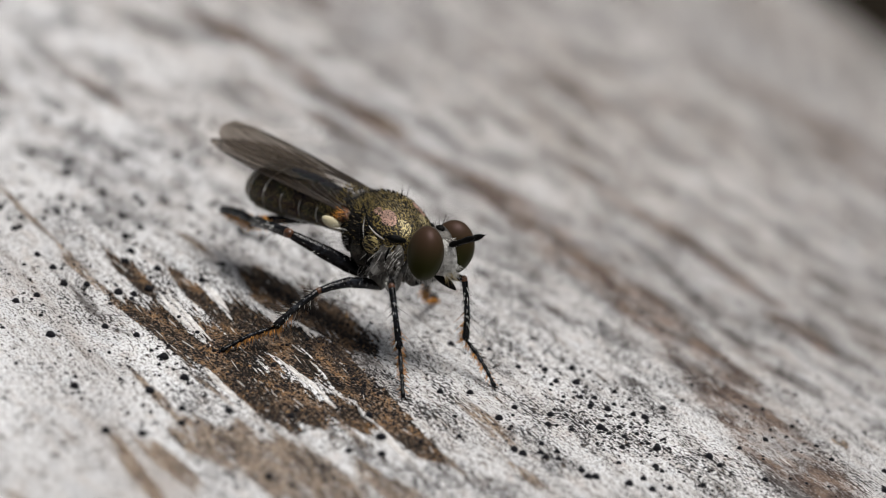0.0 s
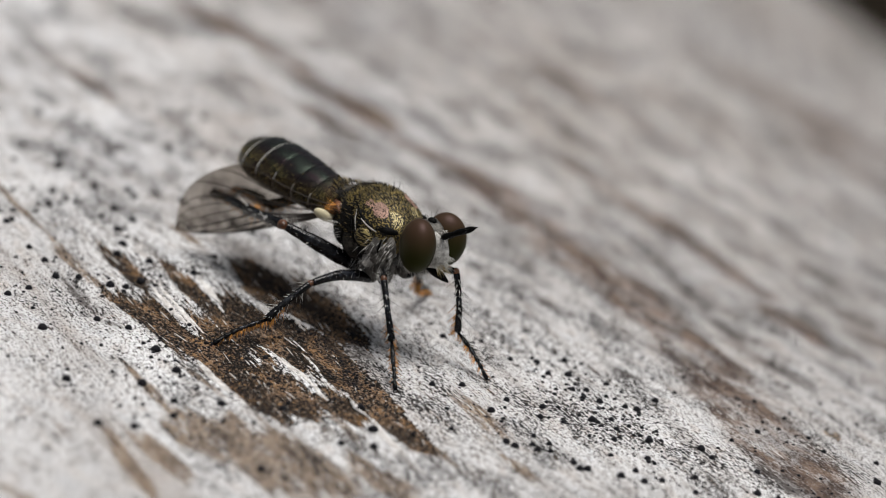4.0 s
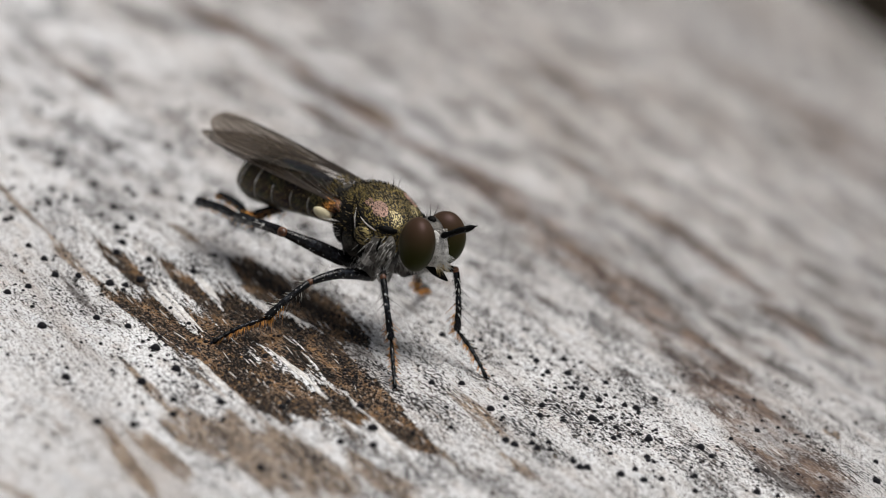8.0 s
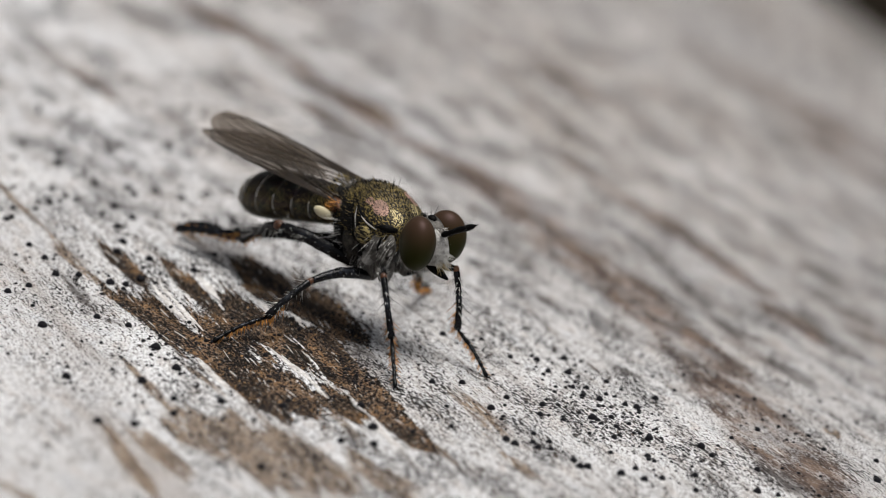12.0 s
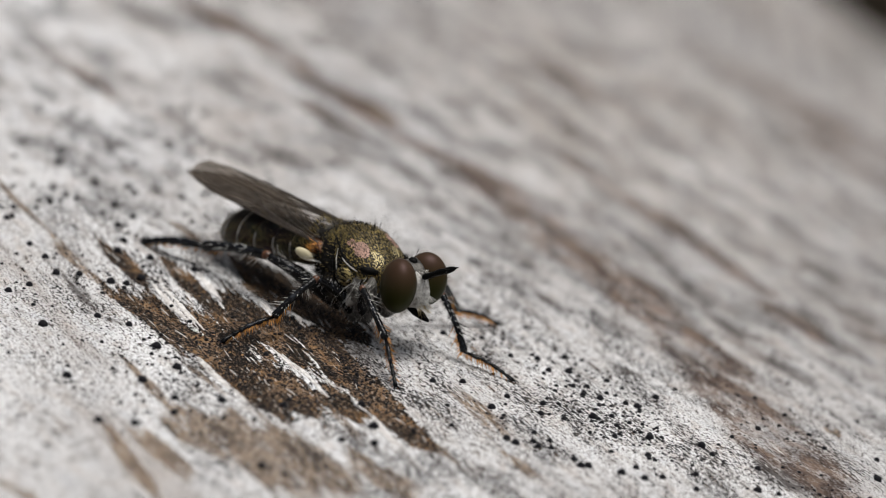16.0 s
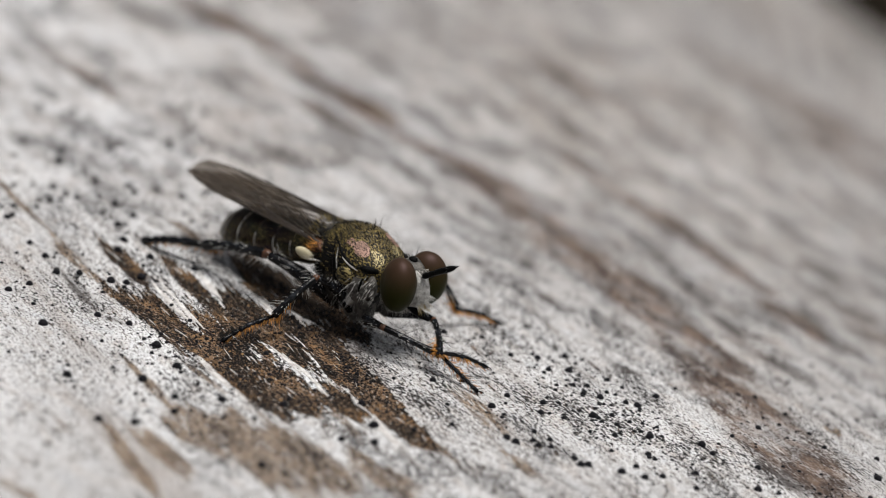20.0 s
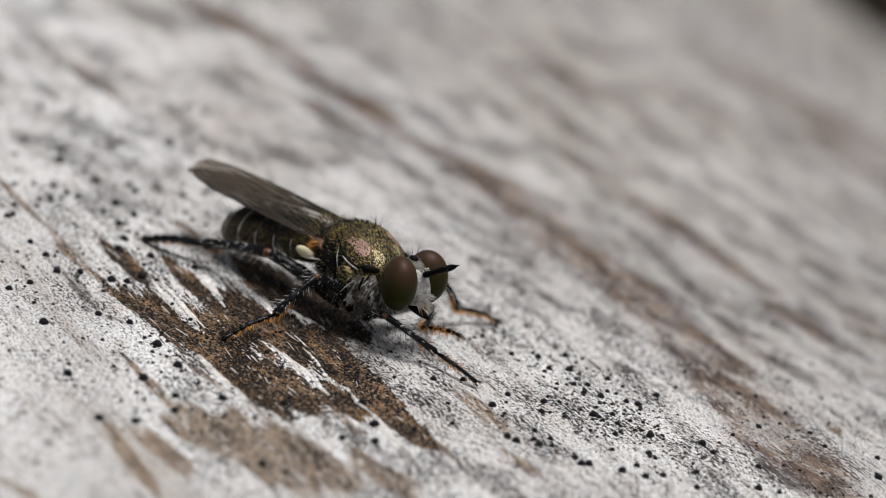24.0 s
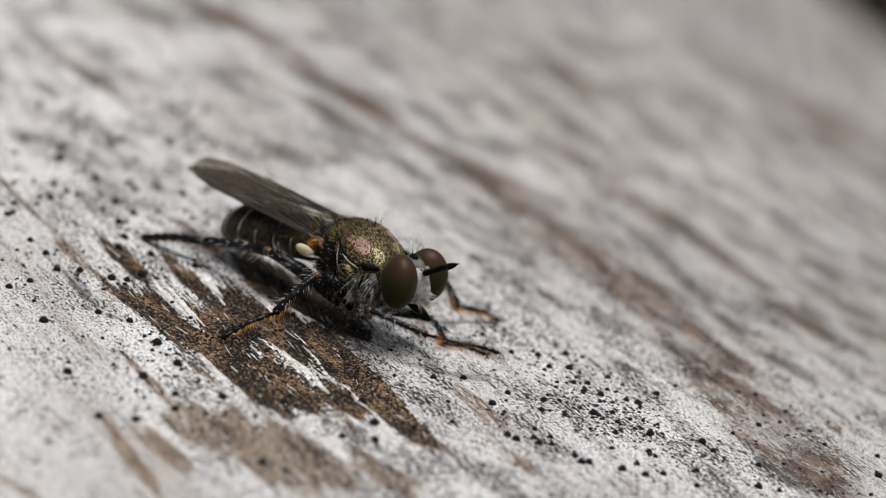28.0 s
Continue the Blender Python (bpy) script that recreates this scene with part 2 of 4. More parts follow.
LEG = grainy("leg_cuticle", (0.020, 0.023, 0.030), (0.0015, 0.0015, 0.002), 2200, 0.22, 0.0, 0.7, 0.03, spec=0.26, low=0.47, high=0.70, fine=5)
GREY = grainy("grey_pruinose", (0.17, 0.16, 0.145), (0.005, 0.005, 0.004), 2600, 0.75, bump=0.5, depth=0.03)
DUSK = grainy("dusky_cuticle", (0.085, 0.078, 0.065), (0.003, 0.003, 0.003), 4200, 0.6, bump=0.7, depth=0.03, spec=0.15, low=0.42, high=0.62)
WHITE = grainy("white_pubescence", (0.82, 0.81, 0.78), (0.22, 0.21, 0.19), 9000, 0.9, bump=0.9, depth=0.03)
PALE = grainy("pale_pruinose", (0.58, 0.57, 0.54), (0.07, 0.065, 0.06), 4200, 0.8, bump=0.6, depth=0.03)
CREAM = grainy("cream_knob", (0.62, 0.56, 0.38), (0.48, 0.42, 0.26), 2000, 0.5, bump=0.15, depth=0.02)
RUST = grainy("rusty_joint", (0.17, 0.060, 0.02), (0.010, 0.006, 0.004), 5000, 0.45)
WING = membrane_material()
VEIN = grainy("wing_vein", (0.040, 0.028, 0.018), (0.014, 0.010, 0.008), 3000, 0.45)
EYES = eye_material()
HAIR_WHITE = grainy("white_hair", (0.80, 0.79, 0.76), (0.60, 0.59, 0.55), 3000, 0.6)
HAIR_GOLD = grainy("golden_hair", (0.34, 0.25, 0.075), (0.18, 0.13, 0.04), 3000, 0.5)
HAIR_STRAW = grainy("straw_hair", (0.66, 0.52, 0.24), (0.44, 0.32, 0.12), 3000, 0.5)
HAIR_DARK = grainy("dark_bristle", (0.012, 0.010, 0.008), (0.003, 0.003, 0.003), 3000, 0.5, spec=0.15)
HAIR_ORANGE = grainy("orange_bristle", (0.72, 0.32, 0.05), (0.50, 0.20, 0.03), 3000, 0.5)


# ---- mesh helpers ----
class Shape:
    """Collects rings, tubes and hairs, in millimetres."""

    def __init__(self):
        self.v, self.f, self.m = [], [], []

    def rings(self, rows, mat=0, cap=True, closed=True):
        base, k = len(self.v), len(rows[0])
        for row in rows:
            self.v.extend(tuple(p) for p in row)
        for i in range(len(rows) - 1):
            for j in range(k if closed else k - 1):
                a, b = base + i * k + j, base + i * k + (j + 1) % k
                self.f.append((a, b, b + k, a + k))
                self.m.append(mat)
        if cap and closed:
            self.f.append(tuple(base + j for j in reversed(range(k))))
            self.f.append(tuple(base + (len(rows) - 1) * k + j for j in range(k)))
            self.m += [mat, mat]
        return self

    def loft(self, sections, seg=24, power=2.0, mat=0, cap=True):
        """Sections (x, half width, top, bottom[, y]) along x."""
        rows = []
        for s in sections:
            x, w, top, bot = s[:4]
            y0 = s[4] if len(s) > 4 else 0
            mid, h = (top + bot) / 2, (top - bot) / 2
            row = []
            for j in range(seg):
                t = 2 * math.pi * j / seg
                c, q = math.cos(t), math.sin(t)
                row.append((x, y0 + w * math.copysign(abs(c) ** (2 / power), c), mid + h * math.copysign(abs(q) ** (2 / power), q)))
            rows.append(row)
        return self.rings(rows, mat, cap)

    def tube(self, pts, radii, seg=8, mat=0):
        pts = [Vector(p) for p in pts]
        rows, side = [], None
        for i, p in enumerate(pts):
            d = (pts[min(i + 1, len(pts) - 1)] - pts[max(i - 1, 0)]).normalized()
            if side is None:
                side = d.orthogonal().normalized()
            side = (side - d * side.dot(d)).normalized()
            up = d.cross(side)
            r = radii[i]
            rows.append([p + (side * math.cos(2 * math.pi * j / seg) + up * math.sin(2 * math.pi * j / seg)) * r for j in range(seg)])
        return self.rings(rows, mat)

    def ball(self, c, r, seg=20, turn=None, mat=0):
        rows = []
        n = seg // 2
        for i in range(n + 1):
            a = math.pi * min(max(i / n, 0.004), 0.996)
            row = []
            for j in range(seg):
                b = 2 * math.pi * j / seg
                p = Vector((r[0] * math.cos(a), r[1] * math.sin(a) * math.cos(b), r[2] * math.sin(a) * math.sin(b)))
                row.append((turn @ p if turn else p) + Vector(c))
            rows.append(row)
        return self.rings(rows, mat)

    def hair(self, p, d, length, r, mat=0, bend=None):
        p, d = Vector(p), Vector(d).normalized()
        s = d.orthogonal().normalized()
        u = d.cross(s)
        base = len(self.v)
        mid = p + d * length * 0.55
        tip = p + d * length + (Vector(bend) * length * 0.35 if bend else Vector((0, 0, 0)))
        for q, w in ((p, r), (mid, r * 0.75)):
            for k in range(3):
                t = 2.0944 * k
                self.v.append(tuple(q + (s * math.cos(t) + u * math.sin(t)) * w))
        self.v.append(tuple(tip))
        for k in range(3):
            n = (k + 1) % 3
            self.f += [(base + k, base + n, base + 3 + n, base + 3 + k), (base + 3 + k, base + 3 + n, base + 6)]
            self.m += [mat, mat]
        return self

    def mesh(self, name, mats, smooth=True):
        me = bpy.data.meshes.new(name)
        me.from_pydata([(x * MM, y * MM, z * MM) for x, y, z in self.v], [], self.f)
        for m in mats:
            me.materials.append(m)
        me.polygons.foreach_set("material_index", self.m)
        me.polygons.foreach_set("use_smooth", [smooth] * len(self.f))
        me.update()
        return me


def part(name, shape, mats, parent, label=""):
    ob = new(name, shape.mesh(name, mats if isinstance(mats, (list, tuple)) else [mats]))
    ob.parent = parent
    return tagged(ob, label)


def lattice(i, j, seed):
    h = np.sin(i * 127.1 + j * 311.7 + seed * 74.7) * 43758.5453
    return h - np.floor(h)


def value_noise(x, y, seed=0):
    i, j = np.floor(x), np.floor(y)
    fx, fy = x - i, y - j
    fx, fy = fx * fx * (3 - 2 * fx), fy * fy * (3 - 2 * fy)
    a = lattice(i, j, seed) * (1 - fx) + lattice(i + 1, j, seed) * fx
    b = lattice(i, j + 1, seed) * (1 - fx) + lattice(i + 1, j + 1, seed) * fx
    return a * (1 - fy) + b * fy


def fbm(x, y, seed=0, octaves=4):
    total, amp, norm = 0, 1.0, 0
    for k in range(octaves):
        total = total + amp * value_noise(x * 2 ** k, y * 2 ** k, seed + k)
        norm += amp
        amp *= 0.55
    return total / norm


# ---- the log: a along the grain, u across it, in millimetres ----
RADIUS = 201.0
GRAIN = Vector((math.cos(radians(-62.6)), math.sin(radians(-62.6)), 0))
CROSS = Vector((-GRAIN.y, GRAIN.x, 0))
# places where the pale skin has worn off: a, u, half length, half width, strength, lean to the grain
WORN = [(-4.0, -4.81, 1.5, 0.24, 1, 0.1), (-0.7, -5.28, 1.5, 0.42, 1, 0.33), (0.5, -4.6, 2.5, 0.72, 1, 0.11), (-2.5, -3.35, 2.0, 0.27, 1, 0.09), (3.2, -4.6, 2.7, 0.6, 1, 0.04),
        (0.2, -2.63, 2.5, 0.75, 1, 0.02), (-2.8, -0.87, 2.3, 0.6, 1, 0.1), (4.6, -3.99, 2.2, 0.7, 1, 0.02), (1.7, -1.49, 2.8, 0.62, 1, 0.01), (-1.2, -0.13, 2.4, 0.62, 0.9, -0.11),
        (5.3, -2.49, 1.4, 0.32, 1, 0.08), (5.0, -1.56, 1.6, 0.3, 1, -0.02), (6.7, -1.38, 1.6, 0.34, 1, 0.02), (4.8, -1.23, 0.8, 0.25, 0.9, 0.42), (3.8, -0.88, 1.0, 0.19, 0.8, 0.08)]
# half worn, tan
TAN = [(7.7, -6.98, 1.9, 0.55, 0.72, 0.09), (9.1, -6.04, 2.6, 0.80, 0.76, 0.08), (9.4, -5.17, 2.3, 0.58, 0.76, 0.04), (9.6, -9.48, 2.3, 0.24, 0.62, -0.07), (9.0, -8.52, 1.7, 0.26, 0.68, 0.06),
       (10.4, -3.43, 1.5, 0.36, 0.95, 0.11), (11.0, -12.8, 0.9, 0.16, 0.6, 0.27), (4.5, -7.21, 1.9, 0.13, 0.55, 0.0), (4.4, -5.58, 1.5, 0.09, 0.6, 0.13), (6.7, -5.7, 0.8, 0.13, 0.7, 0.01)]
TAN += [(5.7, 1.18, 2.3, 0.32, 0.42, -0.03), (9.4, 0.73, 1.4, 0.22, 0.45, 0.1), (8.0, -1.15, 1.3, 0.14, 0.45, 0.05), (7.4, -3.02, 1.3, 0.11, 0.55, -0.08), (-7.5, -6.13, 3.4, 0.11, 0.6, -0.01),
        (-4.1, -6.25, 2.1, 0.1, 0.6, 0.14), (-7.1, -2.05, 1.1, 0.12, 0.8, 0.03), (1.6, -4.66, 1.2, 0.12, 0.4, 0.16), (-21.6, 10.0, 1.3, 0.4, 0.9, 0.0), (5.0, 12.1, 0.35, 0.16, 1.0, 0.0)]
# pale slivers left on the worn wood
LEFT_ON = [(-1.2, -4.45, 2.0, 0.27, 1, 0.06), (-2.5, -3.01, 1.1, 0.13, 0.8, -0.01), (2.9, -2.76, 1.8, 0.19, 1, 0.1), (1.6, -1.98, 1.5, 0.05, 0.7, -0.08), (-0.7, -1.16, 0.8, 0.11, 0.9, 0.34),
           (-1.5, -1.84, 0.7, 0.11, 0.7, -0.02), (2.5, -0.39, 1.9, 0.35, 0.95, -0.05), (7.7, -3.65, 1.6, 0.33, 1, 0.21), (5.6, -2.04, 1.2, 0.08, 1, -0.03), (7.5, -2.13, 1.2, 0.18, 0.8, 0.1),
           (4.0, -5.27, 1.7, 0.15, 1, 0.01), (9.5, -3.62, 2.1, 0.33, 0.7, 0.02)]
# grey-black spots; the last two rows paint shade under the fly into the wood
SPOTS_AND_SHADE = [(-17.8, 7.7, 0.9, 0.3, 0.9, 0.64), (-15.9, 7.58, 2.0, 0.3, 0.7, 0.57), (-23.3, 10.89, 1.3, 0.2, 0.5, 0.1), (-14.8, 9.5, 0.8, 0.2, 0.8, 0.16), (-11.3, 7.56, 1.0, 0.22, 0.6, 0.23),
        (-5.7, 6.71, 0.9, 0.2, 0.9, -0.09), (-8.5, 8.86, 1.1, 0.22, 0.6, -0.04), (-3.4, 7.75, 0.8, 0.24, 0.8, 0.3), (-6.3, 13.82, 1.1, 0.28, 0.9, -0.15), (-3.5, 13.41, 1.1, 0.28, 0.8, -0.03),
        (-0.1, 13.5, 0.9, 0.28, 0.8, 0.23), (-2.9, 13.81, 0.5, 0.2, 0.6, 0.01)]
SPOTS_AND_SHADE += [(0.3, 10.3, 0.6, 0.2, 0.7, 0.12), (1.9, 7.33, 0.5, 0.12, 0.9, 0.4), (8.9, 8.1, 0.9, 0.27, 0.9, 0.08), (-4.8, 16.28, 1.1, 0.22, 0.5, 0.09), (-15.3, -4.05, 1.0, 0.2, 0.6, -0.06),
         (-2.1, -6.78, 1.0, 0.12, 0.8, 0.02), (-0.4, -6.82, 0.6, 0.12, 0.6, 0.61), (-3.5, -4.85, 1.2, 0.13, 0.5, 0.09), (-3.3, -0.51, 1.5, 0.43, 0.8, 0.32), (0.8, -0.62, 2.1, 0.39, 0.6, -0.07)]
# a thin crack along the grain
CRACK = [(4.4, 12.14, 2.1, 0.06, 1, -0.08), (-6.5, -6.0, 2.2, 0.03, .8, 0.0), (-8.2, -5.6, 1.6, 0.03, .8, 0.0), (-2.2, -6.5, 1.6, 0.03, .8, 0.03)]
# brown and reddish streaks in the skin
STREAKS = [(-4.5, 11.04, 3.0, 0.58, 0.9, -0.18), (-1.0, 10.83, 2.4, 0.64, 1, -0.04), (3.9, 9.86, 3.0, 0.68, 1, -0.15), (7.5, 9.4, 2.9, 0.68, 1, -0.02), (-21.2, 9.57, 2.7, 0.34, 0.8, -0.03),
           (-15.9, 10.94, 3.0, 0.45, 0.75, 0.32), (-12.3, 10.82, 3.2, 0.62, 0.8, 0.11), (-7.9, 10.85, 2.5, 0.65, 0.9, 0.11), (-15.7, 16.26, 3.6, 0.30, 0.9, 0.17), (-9.1, 16.72, 2.0, 0.30, 0.8, 0.06),
           (-4.8, 16.28, 1.6, 0.30, 0.8, 0.0), (-1.5, 10.82, 4.3, 0.29, 0.5, -0.12)]
STREAKS += [(-30.6, 8.37, 3.4, 0.42, 0.8, 0.34), (-26.6, 8.9, 3.4, 0.36, 0.7, 0.06), (-22.7, 0.55, 2.7, 0.24, 0.55, 0.09), (-37.6, 35.53, 5.7, 1.1, 0.8, 0.2), (-31.0, 32.89, 5.1, 0.8, 0.55, -0.11),
            (-30.0, 21.65, 5.6, 0.5, 0.6, 0.18), (-21.3, 7.27, 2.8, 0.36, 0.5, 0.26), (-11.0, 16.73, 2.6, 0.3, 0.4, 0.08), (-5.1, 18.89, 1.6, 0.35, 0.4, -0.04), (-1.3, 12.67, 0.9, 0.3, 0.3, -0.14),
            (-18.6, 10.0, 2.2, 0.4, 0.6, 0.1), (-45, 14, 9, 1.2, .5), (-60, 45, 20, 4, .5)]


def patches(a, u, rows, swell=1.0):
    best = np.zeros_like(a)
    for row in rows:
        power, lean = row[4], row[5] if len(row) > 5 else 0.0
        d = ((a - row[0]) / row[2]) ** 2 + ((u - row[1] - lean * (a - row[0])) / (row[3] * swell)) ** 2
        best = np.maximum(best, power * 1.35 * np.exp(-0.62 * d * d))
    return best


def skin(a, u):
    """Relief over the round log, and the two masks, at the places a, u."""
    wa = a + 0.8 * (fbm(a * 0.5, u * 1.3, 3) - 0.5)
    wu = u + 0.32 * (fbm(a * 0.35, u * 1.6, 5) - 0.5)
    bare = np.clip(patches(wa, wu, WORN, 1.32) - 1.0 * patches(wa, wu, LEFT_ON, .8), 0, 1.35)
    stain = patches(wa, wu, STREAKS, 1.6)
    spots_and_shade = np.maximum(patches(wa, wu, SPOTS_AND_SHADE, 1.5), patches(wa, wu, CRACK, 1.3))
    tan = patches(wa, wu, TAN, 1.45)
    smooth = 1 - .8 * np.clip(np.maximum((-a - 7) / 7, (u - 8) / 5), 0, 1)
    relief = 0.10 * smooth * (fbm(a * 0.18, u * 1.9, 11) - 0.5) + 0.9 * (fbm(a * 0.02, u * 0.07, 21) - 0.5) * np.clip(np.abs(u - 2) / 14 + np.abs(a) / 30, 0, 1)
    relief = relief + 0.05 * smooth * (fbm(a * 0.8, u * 5.0, 31, 3) - 0.5) - 0.08 * np.clip(bare, 0, 1)
    relief = relief - 0.22 * np.clip(patches(wa, wu, CRACK), 0, 1)
    # a low swelling and a hollow on the far flank
    relief = relief + 1.0 * np.exp(-((a + 115) / 16) ** 2 - ((u - 78) / 18) ** 2) - 34.0 * np.exp(-((a + 66) / 24) ** 2 - ((u - 86) / 26) ** 2)
    relief = relief + 0.2 * np.exp(-((a + 5.6) ** 2 + (u + 3.6) ** 2) / 12)
    return relief, bare, stain, spots_and_shade, tan


def on_log(a, u, lift=0.0):
    h = float(skin(np.array([a]), np.array([u]))[0][0]) + lift
    r = RADIUS + h
    return GRAIN * a + CROSS * (r * math.sin(u / RADIUS)) + Vector((0, 0, r * math.cos(u / RADIUS) - RADIUS))


def steps(fine0, fine1, step, far0, far1):
    mid = list(np.arange(fine0, fine1, step))
    out, d = [mid[-1]], step
    while out[-1] < far1:
        d *= 1.12
        out.append(min(far1, out[-1] + d))
    low, d = [mid[0]], step
    while low[-1] > far0:
        d *= 1.12
        low.append(max(far0, low[-1] - d))
    return np.array(low[:0:-1] + mid + out[1:])


def build_log():
    A = steps(-22, 14, 0.14, -620, 420)
    U = steps(-14, 18, 0.12, -math.pi * RADIUS, math.pi * RADIUS)[:-1]
    a, u = np.meshgrid(A, U, indexing="ij")
    h, bare, stain, spots_and_shade, tan = skin(a, u)
    fade = np.clip((math.pi * RADIUS - np.abs(u)) / 60, 0, 1)
    r = RADIUS + h * fade
    g, c = np.array(GRAIN), np.array(CROSS)
    p = a[..., None] * g + (r * np.sin(u / RADIUS))[..., None] * c
    p[..., 2] += r * np.cos(u / RADIUS) - RADIUS
    na, nu = a.shape
    ids = np.arange(na * nu).reshape(na, nu)
    nxt = np.roll(ids, -1, axis=1)
    quads = np.stack([ids[:-1], ids[1:], nxt[1:], nxt[:-1]], axis=-1).reshape(-1, 4)
    me = bpy.data.meshes.new("log")
    me.from_pydata((p.reshape(-1, 3) * MM).tolist(), [], quads.tolist())
    me.polygons.foreach_set("use_smooth", [True] * len(quads))
    plan = np.stack([a, u, np.zeros_like(a)], axis=-1)
    me.attributes.new("plan", "FLOAT_VECTOR", "POINT").data.foreach_set("vector", plan.reshape(-1).astype(np.float32))
    me.attributes.new("bare", "FLOAT", "POINT").data.foreach_set("value", bare.reshape(-1).astype(np.float32))
    me.attributes.new("stain", "FLOAT", "POINT").data.foreach_set("value", stain.reshape(-1).astype(np.float32))
    me.attributes.new("spots_and_shade", "FLOAT", "POINT").data.foreach_set("value", spots_and_shade.reshape(-1).astype(np.float32))
    me.attributes.new("tan", "FLOAT", "POINT").data.foreach_set("value", tan.reshape(-1).astype(np.float32))
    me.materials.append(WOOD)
    me.update()
    log = new("fallen_log", me)
    tagged(log, "weathered barkless grey log with pale flaking skin and brown worn patches", "log")
    for row, name in ((ids[0], "far"), (ids[-1], "near")):
        s = Shape()
        ring = [tuple(p.reshape(-1, 3)[i]) for i in row[::6]]
        mid = np.mean(np.array(ring), axis=0)
        s.rings([[tuple(mid + (np.array(q) - mid) * k) for q in ring] for k in (1.0, 0.66, 0.33, 0.02)], cap=False)
        part("cut_end", s, END_GRAIN, log, "sawn grey end of the log")
    rng = random.Random(3)
    for a, u, half, wide in [row[:4] for row in LEFT_ON if row[3] < .3] + [(.7, -5.5, .6, .05), (3.9, -3.9, .5, .05), (1.6, -3.3, .4, .05)]:
        for strip in range(1 if wide < .1 else 5):
            flake, rows = Shape(), []
            k0 = rng.uniform(-.75, .75)
            shift, size = rng.uniform(-.3, .3) * half, half * rng.uniform(.35, .8)
            for i in range(13):
                q = i / 12 * 2 - 1
                w = wide * .26 * (1 - q * q) ** .5 * rng.uniform(.4, 1.2) + .006
                mid = u + wide * .8 * k0 + .03 * math.sin(q * 2.6 + a + strip) + rng.uniform(-.012, .012)
                top = [on_log(a + shift + q * size, mid + w * k, .026 - .02 * abs(k) + rng.uniform(-.008, .010)) for k in (-1, -.3, .4, 1)]
                rows.append(top + [on_log(a + shift + q * size, mid + w * k, -.03) for k in (1, -1)])
            flake.rings(rows)
            part("flake", flake, FLAKE, log, "pale sliver of skin lifting off the wood")
    return log


def build_ground():
    s = Shape()
    rings = []
    for k in range(26):
        rad = 40 * 1.42 ** k
        rings.append([(rad * math.cos(j * math.pi / 24), rad * math.sin(j * math.pi / 24),
                       -2 * RADIUS - 2 + min(6, rad * 0.004) * (noise.noise((j * 0.9, k * 1.7, 0)))) for j in range(48)])
    s.rings(rings[::-1], cap=False)
    s.f.append(tuple(range(25 * 48, 26 * 48)))
    s.m.append(0)
    ob = new("ground", s.mesh("ground", [SOIL]))
    return tagged(ob, "dark bare forest soil under the log", "ground", kind="structure")


# round black fruiting bodies standing on the skin: a, u
DOTS = [(-2.2, -8.7), (-2.6, -8.0), (-3.4, -7.0), (-3.3, -6.4), (-5.6, -7.0), (-4.6, -6.9), (-5.8, -4.3), (-5.1, -4.7), (-2.8, -5.7), (-2.7, -5.3), (-4.5, -4.0), (-3.8, -3.0),
        (-5.1, -1.9), (0.3, -6.3), (-0.4, -6.9), (1.8, -6.1), (3.3, -6.1), (3.9, -9.2), (4.1, -7.3), (5.3, -6.9), (6.3, -7.3), (7.1, -8.6), (6.8, -9.4), (0.3, -8.6), (-3.2, -4.7)]
FLANK_DOTS = [(0.1, 3.8), (-0.2, 2.8), (1.3, 4.1), (1.3, 4.9), (1.1, 5.8), (2.2, 4.8), (2.2, 5.4), (3.3, 5.0), (3.3, 5.4), (3.9, 5.0), (4.1, 5.4), (2.7, 6.3), (4.5, 2.5), (5.3, 1.7),
              (4.8, 3.4), (5.5, 3.0), (5.5, 4.5), (5.4, 5.1), (6.1, 4.9), (6.8, 4.5), (6.8, 5.5), (8.1, 4.8), (7.0, 2.1), (7.6, 1.8), (7.5, 2.3), (7.9, 1.8)]
NEAR_DOTS = [(8.0, 2.1), (8.7, 2.4), (9.1, 2.4), (9.1, 2.6), (7.5, 1.1), (7.8, 1.2), (8.0, 3.8), (9.0, 4.0), (9.4, 3.4), (9.7, 3.9), (9.2, 5.6), (7.2, 6.8), (3.8, 7.2), (4.5, 6.3),
             (4.4, 6.0), (7.8, 6.8), (9.5, 4.5), (5.5, 9.4), (8.6, 7.7), (10.1, 6.9), (10.2, 5.1), (5.6, 10.9), (6.6, 10.8), (7.0, 12.2), (8.6, 11.3), (3.6, 0.8), (3.5, 1.7), (6.8, -0.1)]
FAR_DOTS = [(-9.5, -4.8), (-10.6, -2.2), (-11.4, -3.1), (-10.7, -4.6), (-8.1, -0.0), (-8.0, 0.4), (-10.6, -5.8), (-15.8, 0.8), (-13.1, -3.6), (-15.1, -1.2), (-13.6, -1.1), (-14.2, -3.2),
            (-15.1, -4.0), (7.0, -2.3), (-9.2, -3.3), (-9.8, -4.2), (5.5, -2.0), (5.6, -5.8), (5.5, -4.1), (8.0, -3.6), (8.2, -2.8), (9.8, -6.4), (10.3, -6.0)]


def dot_shape(seed):
    rng = random.Random(seed)
    s = Shape()
    rows = []
    for i in range(6):
        t = i / 5 * 1.35
        rows.append([(math.cos(t) * (1 + 0.14 * rng.uniform(-1, 1)) * math.cos(j * 0.628), math.cos(t) * (1 + 0.14 * rng.uniform(-1, 1)) * math.sin(j * 0.628),
                      math.sin(t) * 1.35 - 0.10) for j in range(10)])
    return s.rings(rows)


